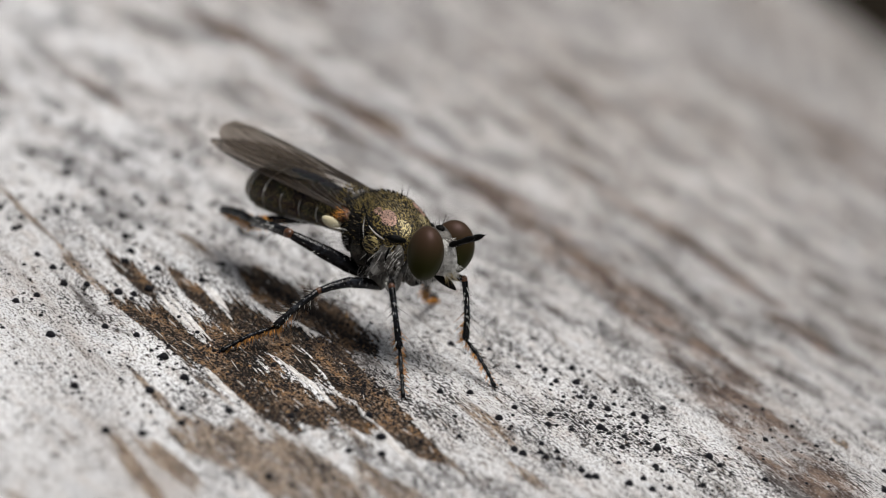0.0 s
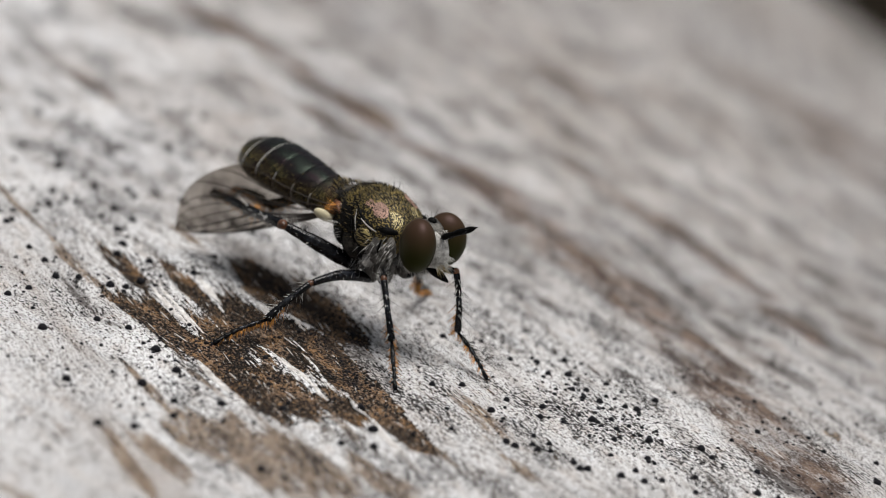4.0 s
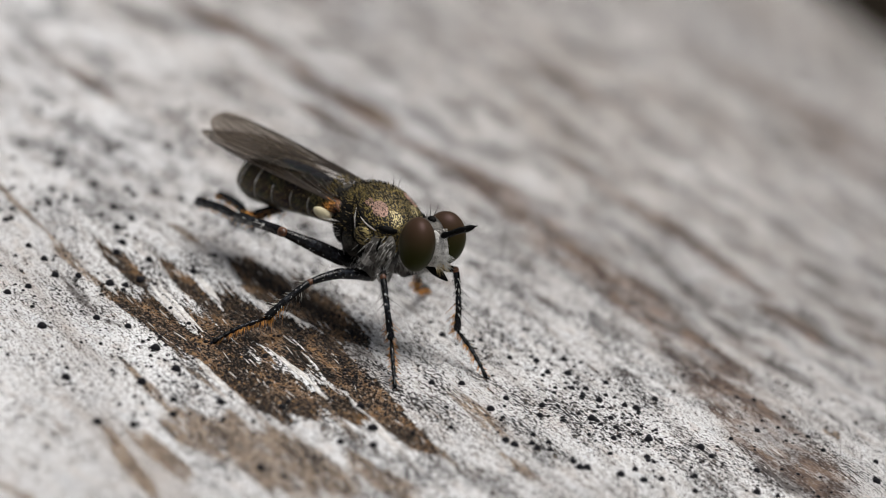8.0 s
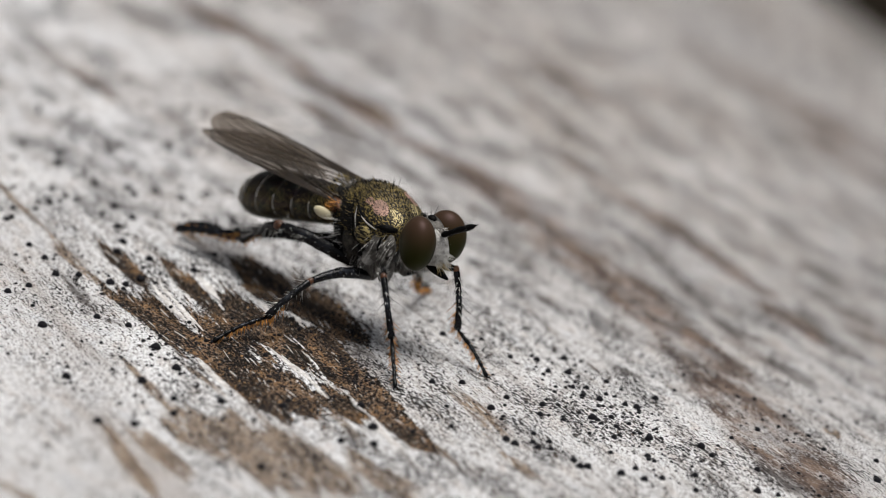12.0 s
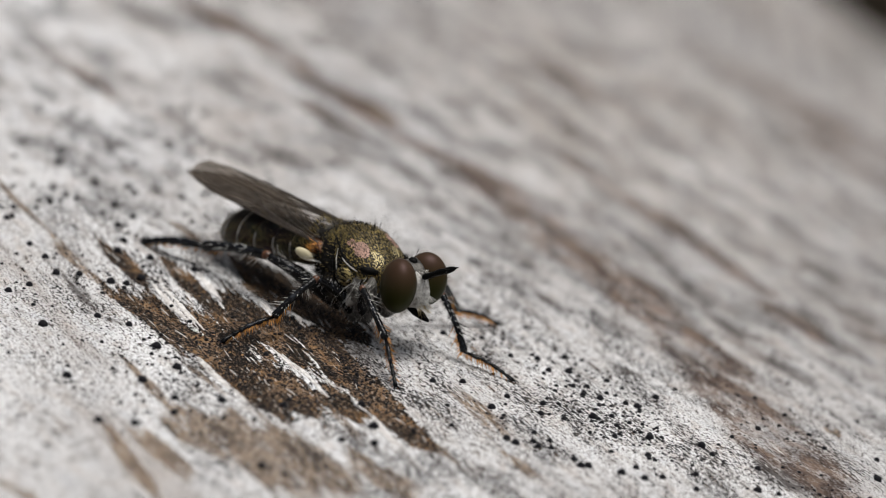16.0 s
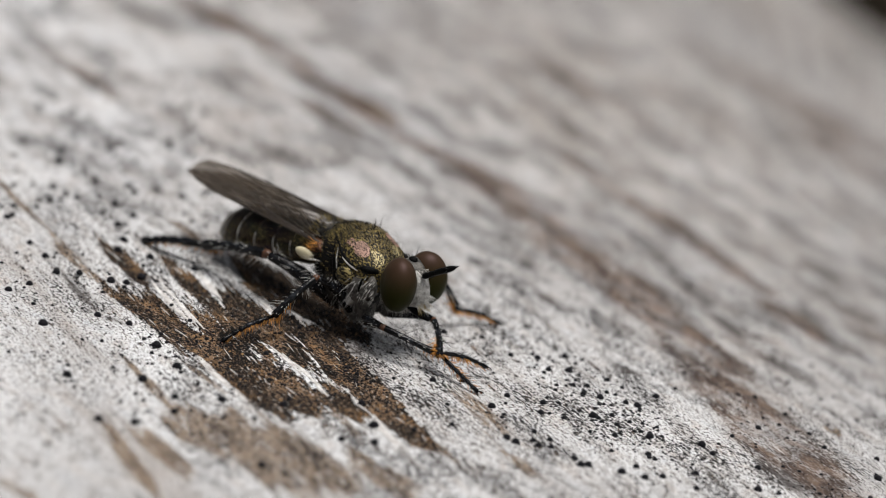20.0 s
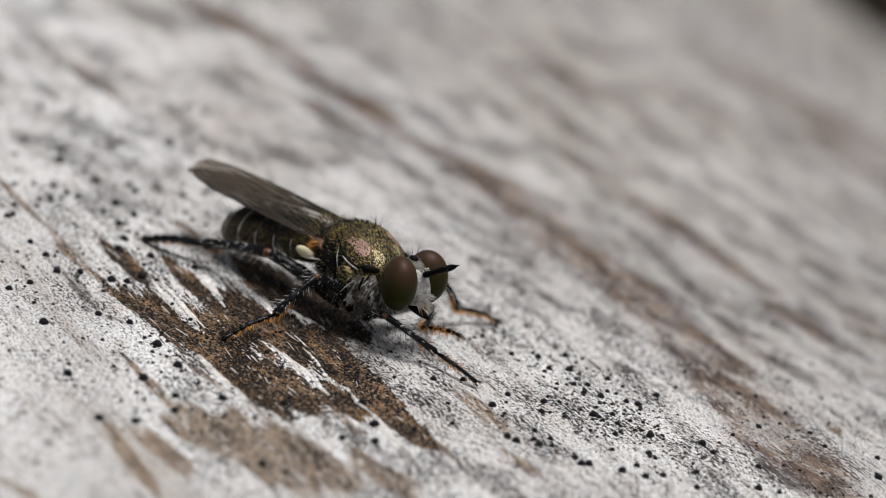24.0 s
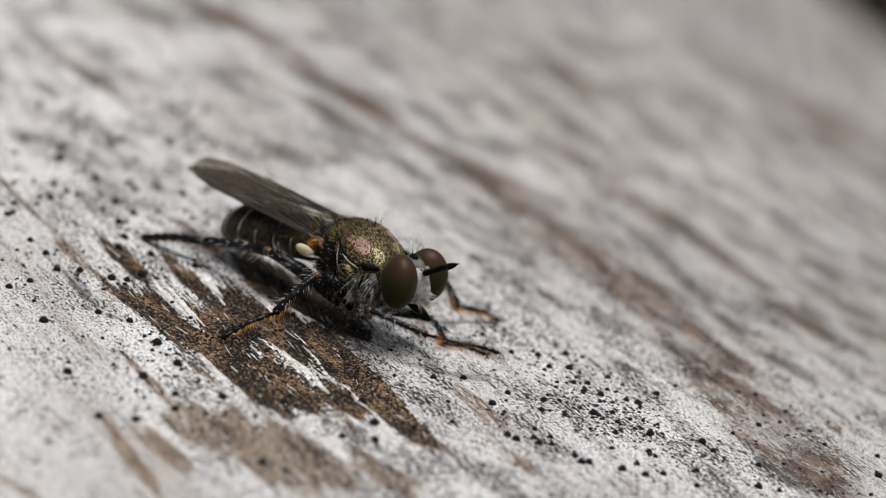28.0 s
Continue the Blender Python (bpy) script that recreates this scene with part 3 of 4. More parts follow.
def on_log_many(a, u, lift):
    r = RADIUS + skin(a, u)[0] + lift
    p = a[:, None] * np.array(GRAIN) + (r * np.sin(u / RADIUS))[:, None] * np.array(CROSS)
    p[:, 2] += r * np.cos(u / RADIUS) - RADIUS
    return p


def build_dots():
    meshes = [dot_shape(k).mesh("fungus_dot", [FUNGUS]) for k in range(4)]
    rng = random.Random(4)
    spots = [(a, u, rng.uniform(.09, .135)) for a, u in DOTS + FAR_DOTS] + [(a, u, rng.uniform(.075, .115)) for a, u in FLANK_DOTS + NEAR_DOTS]
    spots += [(rng.uniform(-20, -7), rng.uniform(-9, 3.5), rng.uniform(.06, .12)) for k in range(95)]
    specks = []
    tries = np.random.default_rng(5)
    a = tries.uniform(-24, 13, 40000)
    u = np.where(tries.random(40000) < .66, np.where(tries.random(40000) < .5, tries.normal(4.5, 2.6, 40000), tries.normal(-6, 2.6, 40000)), tries.uniform(-12, 18, 40000))
    dens = (np.clip(fbm(a * .16, u * .4, 51) - .30, 0, 1) * 2.6) ** 1.5
    dens = dens * np.where(a < -8, .4, 1)
    keep = tries.random(40000) < dens
    a, u = a[keep][:7000], u[keep][:7000]
    for x, y in zip(a, u):
        r = rng.choice((.010, .012, .014, .014, .018, .018, .022, .022, .025, .03, .03, .04, .04, .05, .06)) * rng.uniform(.8, 1.25)
        (spots if r > .052 and -12 < x < 12 and len(spots) < 290 else specks).append((x, y, r))
    for k, ((x, y, r), p) in enumerate(zip(spots, on_log_many(np.array([q[0] for q in spots]), np.array([q[1] for q in spots]), 0))):
        ob = new("fungus_dot", meshes[k % 4])
        ob.matrix_basis = Matrix.Translation(Vector(p) * MM) @ Euler((0, 0, rng.uniform(0, 6))).to_matrix().to_4x4() @ Matrix.Diagonal((r, r, r * .9, 1))
        tagged(ob, "tiny round black fungus body on pale wood", "fungus", "fungus dots on the log")
    s = Shape()
    for (x, y, r), p in zip(specks, on_log_many(np.array([q[0] for q in specks]), np.array([q[1] for q in specks]), 0)):
        rows = []
        for i in range(4):
            t = i / 3 * 1.3
            rows.append([(p[0] + r * math.cos(t) * math.cos(j * 1.047) * rng.uniform(.85, 1.15), p[1] + r * math.cos(t) * math.sin(j * 1.047) * rng.uniform(.85, 1.15),
                          p[2] + r * math.sin(t) - .2 * r) for j in range(6)])
        s.rings(rows)
    ob = new("fungus_specks", s.mesh("fungus_specks", [FUNGUS]))
    tagged(ob, "scattered minute black fungus specks over the pale wood", "fungus", kind="stuff")


def build_fibres():
    rng = np.random.default_rng(12)
    n = 4200
    a, u = rng.uniform(-13, 13, n), rng.normal(-1, 5.5, n)
    bare = skin(a, u)[1]
    keep = (bare < .35) | (rng.random(n) < .10)
    a, u, bare = a[keep], u[keep], bare[keep]
    half, wide = rng.uniform(.03, .15, len(a)), rng.uniform(.008, .020, len(a))
    half = np.where((bare > .3) | (np.arange(len(a)) % 5 < 2), half * 2.2, half)
    lean = rng.normal(0, .10, len(a))
    rows = []
    for q in (-1, -.4, .3, 1):
        w = wide * (1 - .85 * q * q)
        mid = u + lean * q * half
        rows.append([on_log_many(a + q * half, mid + w * k, lift) for k, lift in ((-1, -.01), (0, .028 - .02 * q * q), (1, -.01))])
    pale, dark = Shape(), Shape()
    for i in range(len(a)):
        (pale if bare[i] > .3 or i % 5 < 2 else dark).rings([[tuple(p[i]) for p in row] for row in rows])
    n = 15000
    a, u = rng.uniform(-6, 9, n), rng.uniform(-6.5, 1, n)
    keep = (skin(a, u)[1] > .40 + .3 * rng.random(n)) & (fbm(a * .9, u * 1.8, 71) > .40 + .25 * rng.random(n))
    a, u = a[keep][:5200], u[keep][:5200]
    size = rng.choice((.016, .022, .028, .036, .05), len(a), p=(.3, .3, .2, .15, .05))
    spots = on_log_many(a, u, -.004)
    black, ochre = Shape(), Shape()
    for i in range(len(a)):
        r, p = size[i], spots[i]
        wob = rng.uniform(.65, 1.25, (3, 5))
        rows = [[(p[0] + r * c * math.cos(j * 1.2566) * wob[k][j], p[1] + r * c * math.sin(j * 1.2566) * wob[k][j], p[2] + r * z) for j in range(5)]
                for k, (c, z) in enumerate(((1, -.3), (.85, .5), (.3, .95)))]
        (black if i % 9 < 8 else ochre).rings(rows)
    ob = new("dark_wood_grit", black.mesh("dark_wood_grit", [FUNGUS]))
    tagged(ob, "fine black grit lying in the worn brown wood", "wood grit", kind="stuff")
    ob = new("ochre_wood_crumb", ochre.mesh("ochre_wood_crumb", [CRUMB]))
    tagged(ob, "fine ochre crumbs of rotten wood in the worn patch", "wood crumbs", kind="stuff")
    ob = new("wood_fibres", pale.mesh("wood_fibres", [FLAKE]))
    tagged(ob, "fine pale wood fibres lifting off the log", "wood fibre", kind="stuff")
    ob = new("dark_fibres", dark.mesh("dark_fibres", [DARK_FIBRE]))
    tagged(ob, "fine dark wood fibres lying along the grain", "wood fibre", kind="stuff")


# ---- the fly: x forward, y to its left, z up, from the middle of its thorax ----
HEADING = -42.0
STAND, REST = (0.12, 0.26, 3.2), (0.0, 0.0, 2.0)
HIPS = {"fore": (0.55, 0.36, -1.5), "mid": (0.18, 0.42, -1.55), "hind": (-0.46, 0.42, -1.42)}
BONES = {"fore": (1.65, 1.62, 1.55), "mid": (2.0, 1.47, 1.62), "hind": (2.3, 2.4, 2.1)}
GIRTH = {"fore": (0.145, 0.092, 0.058), "mid": (0.15, 0.100, 0.062), "hind": (0.205, 0.145, 0.115)}
THORAX = [(-1.32, .30, .10, -.35), (-1.22, .55, .36, -.72), (-1.0, .78, .58, -1.0), (-.7, .90, .73, -1.18), (-.3, .96, .80, -1.25), (.1, .96, .79, -1.22),
          (.5, .90, .62, -1.12), (.8, .78, .42, -.98), (1.02, .58, .21, -.78), (1.16, .34, .06, -.45)]


def loft_point(sections, x, t, power=2.0):
    for a, b in zip(sections, sections[1:]):
        if a[0] <= x <= b[0]:
            k = (x - a[0]) / (b[0] - a[0])
            w, top, bot = (a[i] + (b[i] - a[i]) * k for i in (1, 2, 3))
            c, q = math.cos(t), math.sin(t)
            mid, h = (top + bot) / 2, (top - bot) / 2
            return Vector((x, w * c, mid + h * q)), Vector((0.25 * x, c / w, q / h)).normalized()
    return None, None


def build_head(fly):
    rng = random.Random(8)
    s = Shape()
    s.loft([(-.42, .25, .30, -.32), (-.30, .52, .52, -.50), (-.12, .72, .62, -.60), (.06, .62, .58, -.62), (.26, .32, .48, -.62), (.42, .20, .36, -.58),
            (.52, .17, .20, -.52), (.60, .12, .02, -.44)], 28, 2.2)
    s.tube([(-.75, 0, -.05), (-.3, 0, 0)], [.30, .34], 14)
    for k, face in enumerate(s.f):
        mid = sum((Vector(s.v[i]) for i in face), Vector()) / len(face)
        if mid.z > .36 or mid.x < -.16:
            s.m[k] = 1
    head = part("head", s, [WHITE, GREY], fly, "broad head with a white downy face")
    for side in (-1, 1):
        e = Shape()
        rot = Euler((0, 0, side * radians(32))).to_matrix()
        e.ball((.06, side * .54, .02), (.56, .46, .72), 36, rot)
        part("compound_eye", e, EYES, head, "large dark reddish brown eye with fine facets")
        an = Shape()
        base = Vector((.47, side * .09, .31))
        d = Vector((.93, side * .10, .56)).normalized()
        pts = [base + d * k for k in (0, .08, .18, .20, .30, .32, .50, .72, .86, .90, 1.02)]
        an.tube(pts, [.065, .085, .08, .06, .075, .055, .080, .086, .06, .028, .008], 10)
        for k in range(10):
            q = base + d * rng.uniform(.02, .35)
            an.hair(q, Vector((rng.uniform(-.2, .8), rng.uniform(-1, 1), rng.uniform(-1, 1))), rng.uniform(.08, .2), .006, 0)
        part("antenna", an, BLACK, head, "short black jointed antenna")
    pr = Shape()
    pr.loft([(.02, .12, -.48, -.70), (.30, .15, -.54, -.80), (.56, .11, -.64, -.84), (.78, .03, -.78, -.84)], 12)
    part("proboscis", pr, BLACK, head, "short stout black beak")
    oc = Shape()
    oc.ball((-.02, 0, .58), (.13, .12, .10), 14)
    for side in (-1, 1):
        oc.hair((-.02, side * .05, .64), (.1, side * .35, 1), .42, .009)
    part("ocellar_tubercle", oc, BLACK, head)
    m = Shape()
    for k in range(130):
        y, z = rng.uniform(-.19, .19), rng.uniform(-.52, -.15)
        m.hair((.50 - abs(y) * .4 + (z + .35) * -.05, y, z), (1, y * 2, rng.uniform(-.9, -.1)), rng.uniform(.12, .40), .006)
    for k in range(440):
        t = rng.uniform(math.pi, 2 * math.pi)
        m.hair((rng.uniform(-.35, .12), math.cos(t) * .62, -.12 + math.sin(t) * .50), (rng.uniform(-.2, .5), math.cos(t) * .6, -1), rng.uniform(.2, .40), .0048, bend=(.3, 0, -.2))
    for k in range(120):
        z, y = rng.uniform(-.1, .42), rng.uniform(-.2, .2)
        m.hair((.40 - z * .2, y, z), (1, y, rng.uniform(-.3, .6)), rng.uniform(.05, .14), .005)
    for k in range(46):
        y = rng.uniform(-.17, .17)
        m.hair((.54 - abs(y) * .4, y, rng.uniform(-.54, -.36)), (1, y * 2.5, rng.uniform(-1.6, -.2)), rng.uniform(.14, .32), .0055, 1)
    part("facial_hair", m, [HAIR_WHITE, HAIR_STRAW], head, "dense white beard and straw yellow moustache hairs")
    pole = Shape()
    for k in range(60):
        t = rng.uniform(.2, math.pi - .2)
        pole.hair((-.36, math.cos(t) * .55, math.sin(t) * .52), (-.3, math.cos(t), math.sin(t)), rng.uniform(.12, .3), .006)
    part("occipital_bristle", pole, HAIR_DARK, head)
    head.location = (1.80 * MM, 0, 0.03 * MM)
    return head


def build_thorax(fly):
    rng = random.Random(9)
    s = Shape().loft(THORAX, 40, 2.15)
    for k, face in enumerate(s.f):
        mid = sum((Vector(s.v[i]) for i in face), Vector()) / len(face)
        if mid.z < .42 - .35 * (mid.x + .6) and mid.x < .02 and mid.z < .40:
            s.m[k] = 1
        elif mid.z < -.42:
            s.m[k] = 2
    thorax = part("thorax", s, [BRONZE, BLACK, DUSK], fly, "humped bronze thorax with short golden pile")
    sc = Shape().loft([(-1.66, .10, .26, .12), (-1.58, .30, .36, .05), (-1.42, .42, .43, .0), (-1.12, .42, .46, .05)], 20)
    for k in range(260):
        x, t = rng.uniform(-1.7, -1.2), rng.uniform(.1, math.pi - .1)
        w = .18 + .35 * min(1, (x + 1.75) / .3)
        sc.hair((x, w * math.cos(t), .26 + .24 * math.sin(t)), (-1, math.cos(t), .9), rng.uniform(.06, .2), .008, 1 if rng.random() < .7 else 2)
    part("scutellum", sc, [DUSK, HAIR_DARK, HAIR_GOLD], thorax, "small dark bristly shield behind the thorax")
    for side in (-1, 1):
        for x0, t0, dx, dt in ((.40, .95, .24, .22), (.05, .90, .13, .13)):
            c = Shape()
            rows = []
            for i in range(9):
                q = i / 8 * 2 - 1
                w = math.sqrt(max(.002, 1 - q * q))
                rows.append([])
                for j in range(9):
                    p, d = loft_point(THORAX, x0 + q * dx, t0 + dt * w * (j / 4 - 1))
                    rows[-1].append((p.x + d.x * .022, side * (p.y + d.y * .022), p.z + d.z * .022))
            c.rings(rows, closed=False)
            part("copper_spot", c, COPPER, thorax, "coppery pink patch on the thorax side")
        # gold dusted shoulder, its bright sheen painted in as a paler colour
        gold = Shape()
        rows = []
        for i in range(11):
            q = i / 10 * 2 - 1
            w = math.sqrt(max(.002, 1 - q * q))
            rows.append([])
            for j in range(9):
                p, d = loft_point(THORAX, .76 + q * .22, .95 + .12 * q + .36 * w * (j / 4 - 1))
                rows[-1].append((p.x + d.x * .014, side * (p.y + d.y * .014), p.z + d.z * .014))
        gold.rings(rows, closed=False)
        part("shoulder_patch", gold, PALE_GOLD, thorax, "pale gold dusted shoulder with its sheen in the colour")
        pl = Shape()
        pl.ball((-.25, side * .72, -.52), (.42, .28, .48), 20)
        part("side_plate", pl, DUSK, thorax, "dusky grey dusted side plate of the thorax")
        front = Shape()
        front.ball((.52, side * .66, -.44), (.36, .29, .48), 22)
        for k in range(36):
            t, q = rng.uniform(-1.2, 1.2), rng.uniform(-.45, .3)
            front.hair((.52 + .37 * math.sin(t), side * (.66 + .30 * math.cos(t)), -.46 + q), (.5 * math.sin(t), side, -.6), rng.uniform(.06, .2), .0045, 1)
        part("front_side_plate", front, [GREY, HAIR_WHITE], thorax, "pale grey dusted front plate of the thorax side")
        lower = Shape()
        lower.ball((.26, side * .66, -.86), (.20, .24, .26), 20, Euler((0, radians(20), 0)).to_matrix())
        for k in range(20):
            t, q = rng.uniform(-1.2, 1.2), rng.uniform(-.2, .15)
            lower.hair((.26 + .19 * math.sin(t), side * (.66 + .23 * math.cos(t)), -.86 + q), (.3 * math.sin(t), side, -.8), rng.uniform(.06, .18), .0045, 1)
        part("lower_side_plate", lower, [PALE, HAIR_WHITE], thorax, "pale downy plate above the legs")
        rp = Shape()
        rp.ball((-.82, side * .58, -.42), (.36, .26, .48), 18)
        for k in range(24):
            rp.hair((-.82 + rng.uniform(-.25, .25), side * .84, -.42 + rng.uniform(-.4, .3)), (-.6, side, rng.uniform(-.4, .4)), rng.uniform(.2, .5), .0055, 1)
        part("rear_side_plate", rp, [BLACK, HAIR_WHITE], thorax, "black plate under the wing socket")
        seam = Shape()
        seam.tube([(.12, side * .90, -.28), (.14, side * .97, -.5), (.16, side * .93, -.75), (.18, side * .80, -.95)], [.02, .05, .06, .03], 8)
        seam.tube([(-.55, side * .88, -.15), (-.58, side * .90, -.45), (-.55, side * .82, -.80)], [.03, .06, .04], 8)
        seam.tube([(.80, side * .82, -.10), (.74, side * .86, -.4), (.70, side * .80, -.75)], [.02, .045, .03], 8)
        part("pleural_seam", seam, BLACK, thorax)
        gp = Shape()
        gp.ball((.24, side * .93, -.20), (.30, .10, .25), 20, Euler((0, radians(-14), side * radians(-6))).to_matrix())
        for k in range(60):
            y, z = rng.uniform(-.2, .2), rng.uniform(-.2, .18)
            gp.hair((.24 + y, side * (1.02 - y * y * 1.2 - z * z * 1.2), -.20 + z), (-.9, side * .25, .12), rng.uniform(.08, .16), .006, 1)
        part("golden_plate", gp, [STRIPED, HAIR_DARK], thorax, "golden striped plate on the thorax side")
        surf = lambda x, t, lift: (lambda p, d: (p.x, side * (p.y + d.y * lift), p.z + d.z * lift))(*loft_point(THORAX, x, t))
        su = Shape()
        su.tube([surf(x, t, .0) for x, t in ((-.62, 1.0), (-.45, .84), (-.28, .76), (-.05, .57), (.14, .48), (.34, .42), (.6, .44))], [.015, .05, .035, .05, .04, .05, .03], 8)
        su.tube([surf(x, t, .0) for x, t in ((.60, .46), (.70, .52), (.86, .60), (1.0, .72))], [.03, .085, .10, .05], 12)
        su.tube([surf(x, t, .0) for x, t in ((-.30, .70), (-.26, .45), (-.16, .20), (-.10, -.1), (.0, -.4))], [.02, .04, .045, .05, .03], 8)
        su.tube([surf(x, t, .0) for x, t in ((.56, .25), (.58, .0), (.50, -.25))], [.015, .03, .02], 8)
        part("suture_fold", su, BLACK, thorax)
        rid = Shape()
        rid.tube([surf(x, t, .03) for x, t in ((.06, .46), (.24, .40), (.42, .37), (.60, .36))], [.008, .022, .026, .008], 8)
        rid.tube([surf(x, t, .03) for x, t in ((-.20, .62), (-.12, .38), (-.04, .20), (.02, .02))], [.006, .016, .014, .005], 8)
        part("pale_ridge", rid, WHITE, thorax)
        wp = Shape()
        wp.ball((.90, side * .58, -.36), (.17, .16, .34), 18)
        for k in range(70):
            t, q = rng.uniform(-1.4, 1.4), rng.uniform(-.38, .36)
            wp.hair((.90 + .16 * math.sin(t), side * (.58 + .15 * math.cos(t)), -.36 + q), (.2, side, -.5), rng.uniform(.08, .22), .004, 1)
        part("white_plate", wp, [GREY, HAIR_WHITE], thorax, "white downy plate behind the eye")
        h = Shape()
        h.tube([(-1.10, side * .62, -.20), (-1.30, side * .82, -.18)], [.05, .06], 8)
        h.ball((-1.30, side * .94, -.14), (.28, .10, .15), 18, Euler((0, radians(16), side * radians(-20))).to_matrix())
        part("haltere", h, CREAM, thorax, "cream coloured balancing knob")
        wb = Shape()
        wb.ball((-.98, side * .70, .16), (.20, .13, .14), 14)
        wb.ball((-1.15, side * .66, .02), (.16, .14, .18), 14)
        wb.tube([(-1.2, side * .62, .22), (-.95, side * .78, .2), (-.75, side * .88, .1)], [.05, .07, .03], 8)
        for k in range(40):
            wb.hair((rng.uniform(-1.25, -.8), side * rng.uniform(.66, .84), rng.uniform(-.1, .25)), (-.6, side * .8, rng.uniform(0, 1)), rng.uniform(.12, .3), .006, 1)
        part("wing_socket", wb, [RUST, HAIR_ORANGE], thorax, "orange brown wing socket")
    pile = Shape()
    for k in range(2400):
        x, t = rng.uniform(-1.25, 1.1), rng.uniform(-.25, math.pi + .25)
        up = min(t, math.pi - t)
        if (abs(x - .40) < .24 and abs(up - .95) < .2 or .54 < x < .98 and .6 < up < 1.35) and rng.random() < .75:
            continue
        p, d = loft_point(THORAX, x, t)
        pile.hair(p, d + Vector((-.9, rng.uniform(-.3, .3), .1)), rng.uniform(.06, .12), .0085, 0 if rng.random() < .15 else 1)
    part("dorsal_fuzz", pile, [HAIR_GOLD, HAIR_DARK], thorax, "short black and golden hairs covering the back")
    down = Shape()
    for k in range(80):
        x, t = rng.uniform(-1.2, 1.05), rng.choice((rng.uniform(-1.5, -.1), rng.uniform(math.pi + .1, math.pi + 1.5)))
        p, d = loft_point(THORAX, x, t)
        down.hair(p * 1.08, d + Vector((rng.uniform(-.3, .3), 0, -.4)), rng.uniform(.12, .36), .0045)
    part("side_hair", down, HAIR_WHITE, thorax, "long pale hairs on the thorax sides")
    br = Shape()
    for k in range(9):
        x, t = rng.uniform(-1.2, .6), rng.uniform(.1, math.pi - .1)
        p, d = loft_point(THORAX, x, t)
        br.hair(p, d + Vector((-.2, 0, 0)), rng.uniform(.2, .42), .010)
    part("dorsal_bristle", br, HAIR_DARK, thorax)
    return thorax


def build_abdomen(fly):
    rng = random.Random(10)
    root = new("abdomen")
    root.parent = fly
    tagged(root, "dark bronze abdomen with narrow white bands")
    xs = [0.1, -.45, -1.0, -1.6, -2.25, -2.9, -3.5, -3.95]
    ws = [.50, .60, .66, .72, .79, .82, .76, .52]
    for k in range(7):
        x0, x1, w0, w1 = xs[k], xs[k + 1], ws[k], ws[k + 1]
        dz = lambda x: -.10 - .035 * x * x * .6
        rows = []
        for t, q in ((0, .955), (.08, .985), (.3, 1.0), (.6, 1.012), (.85, 1.01), (.96, .995), (1.0, .965)):
            x = x0 + (x1 - x0) * t
            w = (w0 + (w1 - w0) * t) * q
            rows.append((x, w, dz(x) + w * .84, dz(x) - w * .78))
        if k == 6:
            rows += [(x1 - .10, w1 * .78, dz(x1) + w1 * .62, dz(x1) - w1 * .6), (x1 - .17, w1 * .4, dz(x1) + w1 * .28, dz(x1) - w1 * .32)]
        seg = part("abdomen_segment", Shape().loft(rows, 32), ABDOMEN, root)
        if 0 < k < 6:
            band = Shape()
            x, w = x1 + .015, w1 * 1.012
            spans = [(-.55, math.pi + .55)] if k > 3 else [(-.55, .42), (math.pi - .42, math.pi + .55)]
            for t0, t1 in spans:
                turns = [t0 + (t1 - t0) * j / 32 for j in range(33)]
                arc = [(x - .02 * math.cos(t * 2), w * math.cos(t), dz(x) + .03 * w + w * .81 * math.sin(t)) for t in turns]
                band.tube(arc, [(.006 + (.014 if k > 3 else .009) * abs(math.cos(t)) ** 1.5) * min(1, .15 + 8 * (j / 32) * (1 - j / 32)) for j, t in enumerate(turns)], 6)
            part("white_band", band, WHITE, root, "narrow white hind margin of a segment")
        hs = Shape()
        for j in range(150):
            x = rng.uniform(x1, x0)
            t = rng.uniform(-.8, math.pi + .8)
            w = w0 + (w1 - w0) * (x - x0) / (x1 - x0)
            hs.hair((x, w * 1.0 * math.cos(t), dz(x) + .03 * w + w * .81 * math.sin(t)), (-1, math.cos(t) * .5, math.sin(t) * .5), rng.uniform(.05, .12 if k else .3), .0055, 0 if math.cos(t) ** 2 > rng.uniform(.35, .9) else 1)
        part("abdominal_hair", hs, [HAIR_GOLD, HAIR_DARK], root)
    root.location = (-1.18 * MM, 0, -.18 * MM)
    return root


WING_LEN = 6.1


def wing_place(s, c):
    """A place on the wing: s from hinge to tip, c from the front edge (0) to the hind edge (1)."""
    h = .90 * (.10 + .90 * min(1, s / .58) ** .8 * (1 if s < .58 else 1 - .12 * ((s - .58) / .42) ** 2)) * max(0.0, 1 - s ** 7) ** .5
    mid = .16 - .80 * h - .22 * s ** 3
    y = mid + h * (1 - 2 * c)
    return Vector((s * WING_LEN, y, .10 * math.sin(c * 3.0) * (1 - s * .4) - .10 * s * s + .007 * math.sin(c * 19) * (1 - s)))


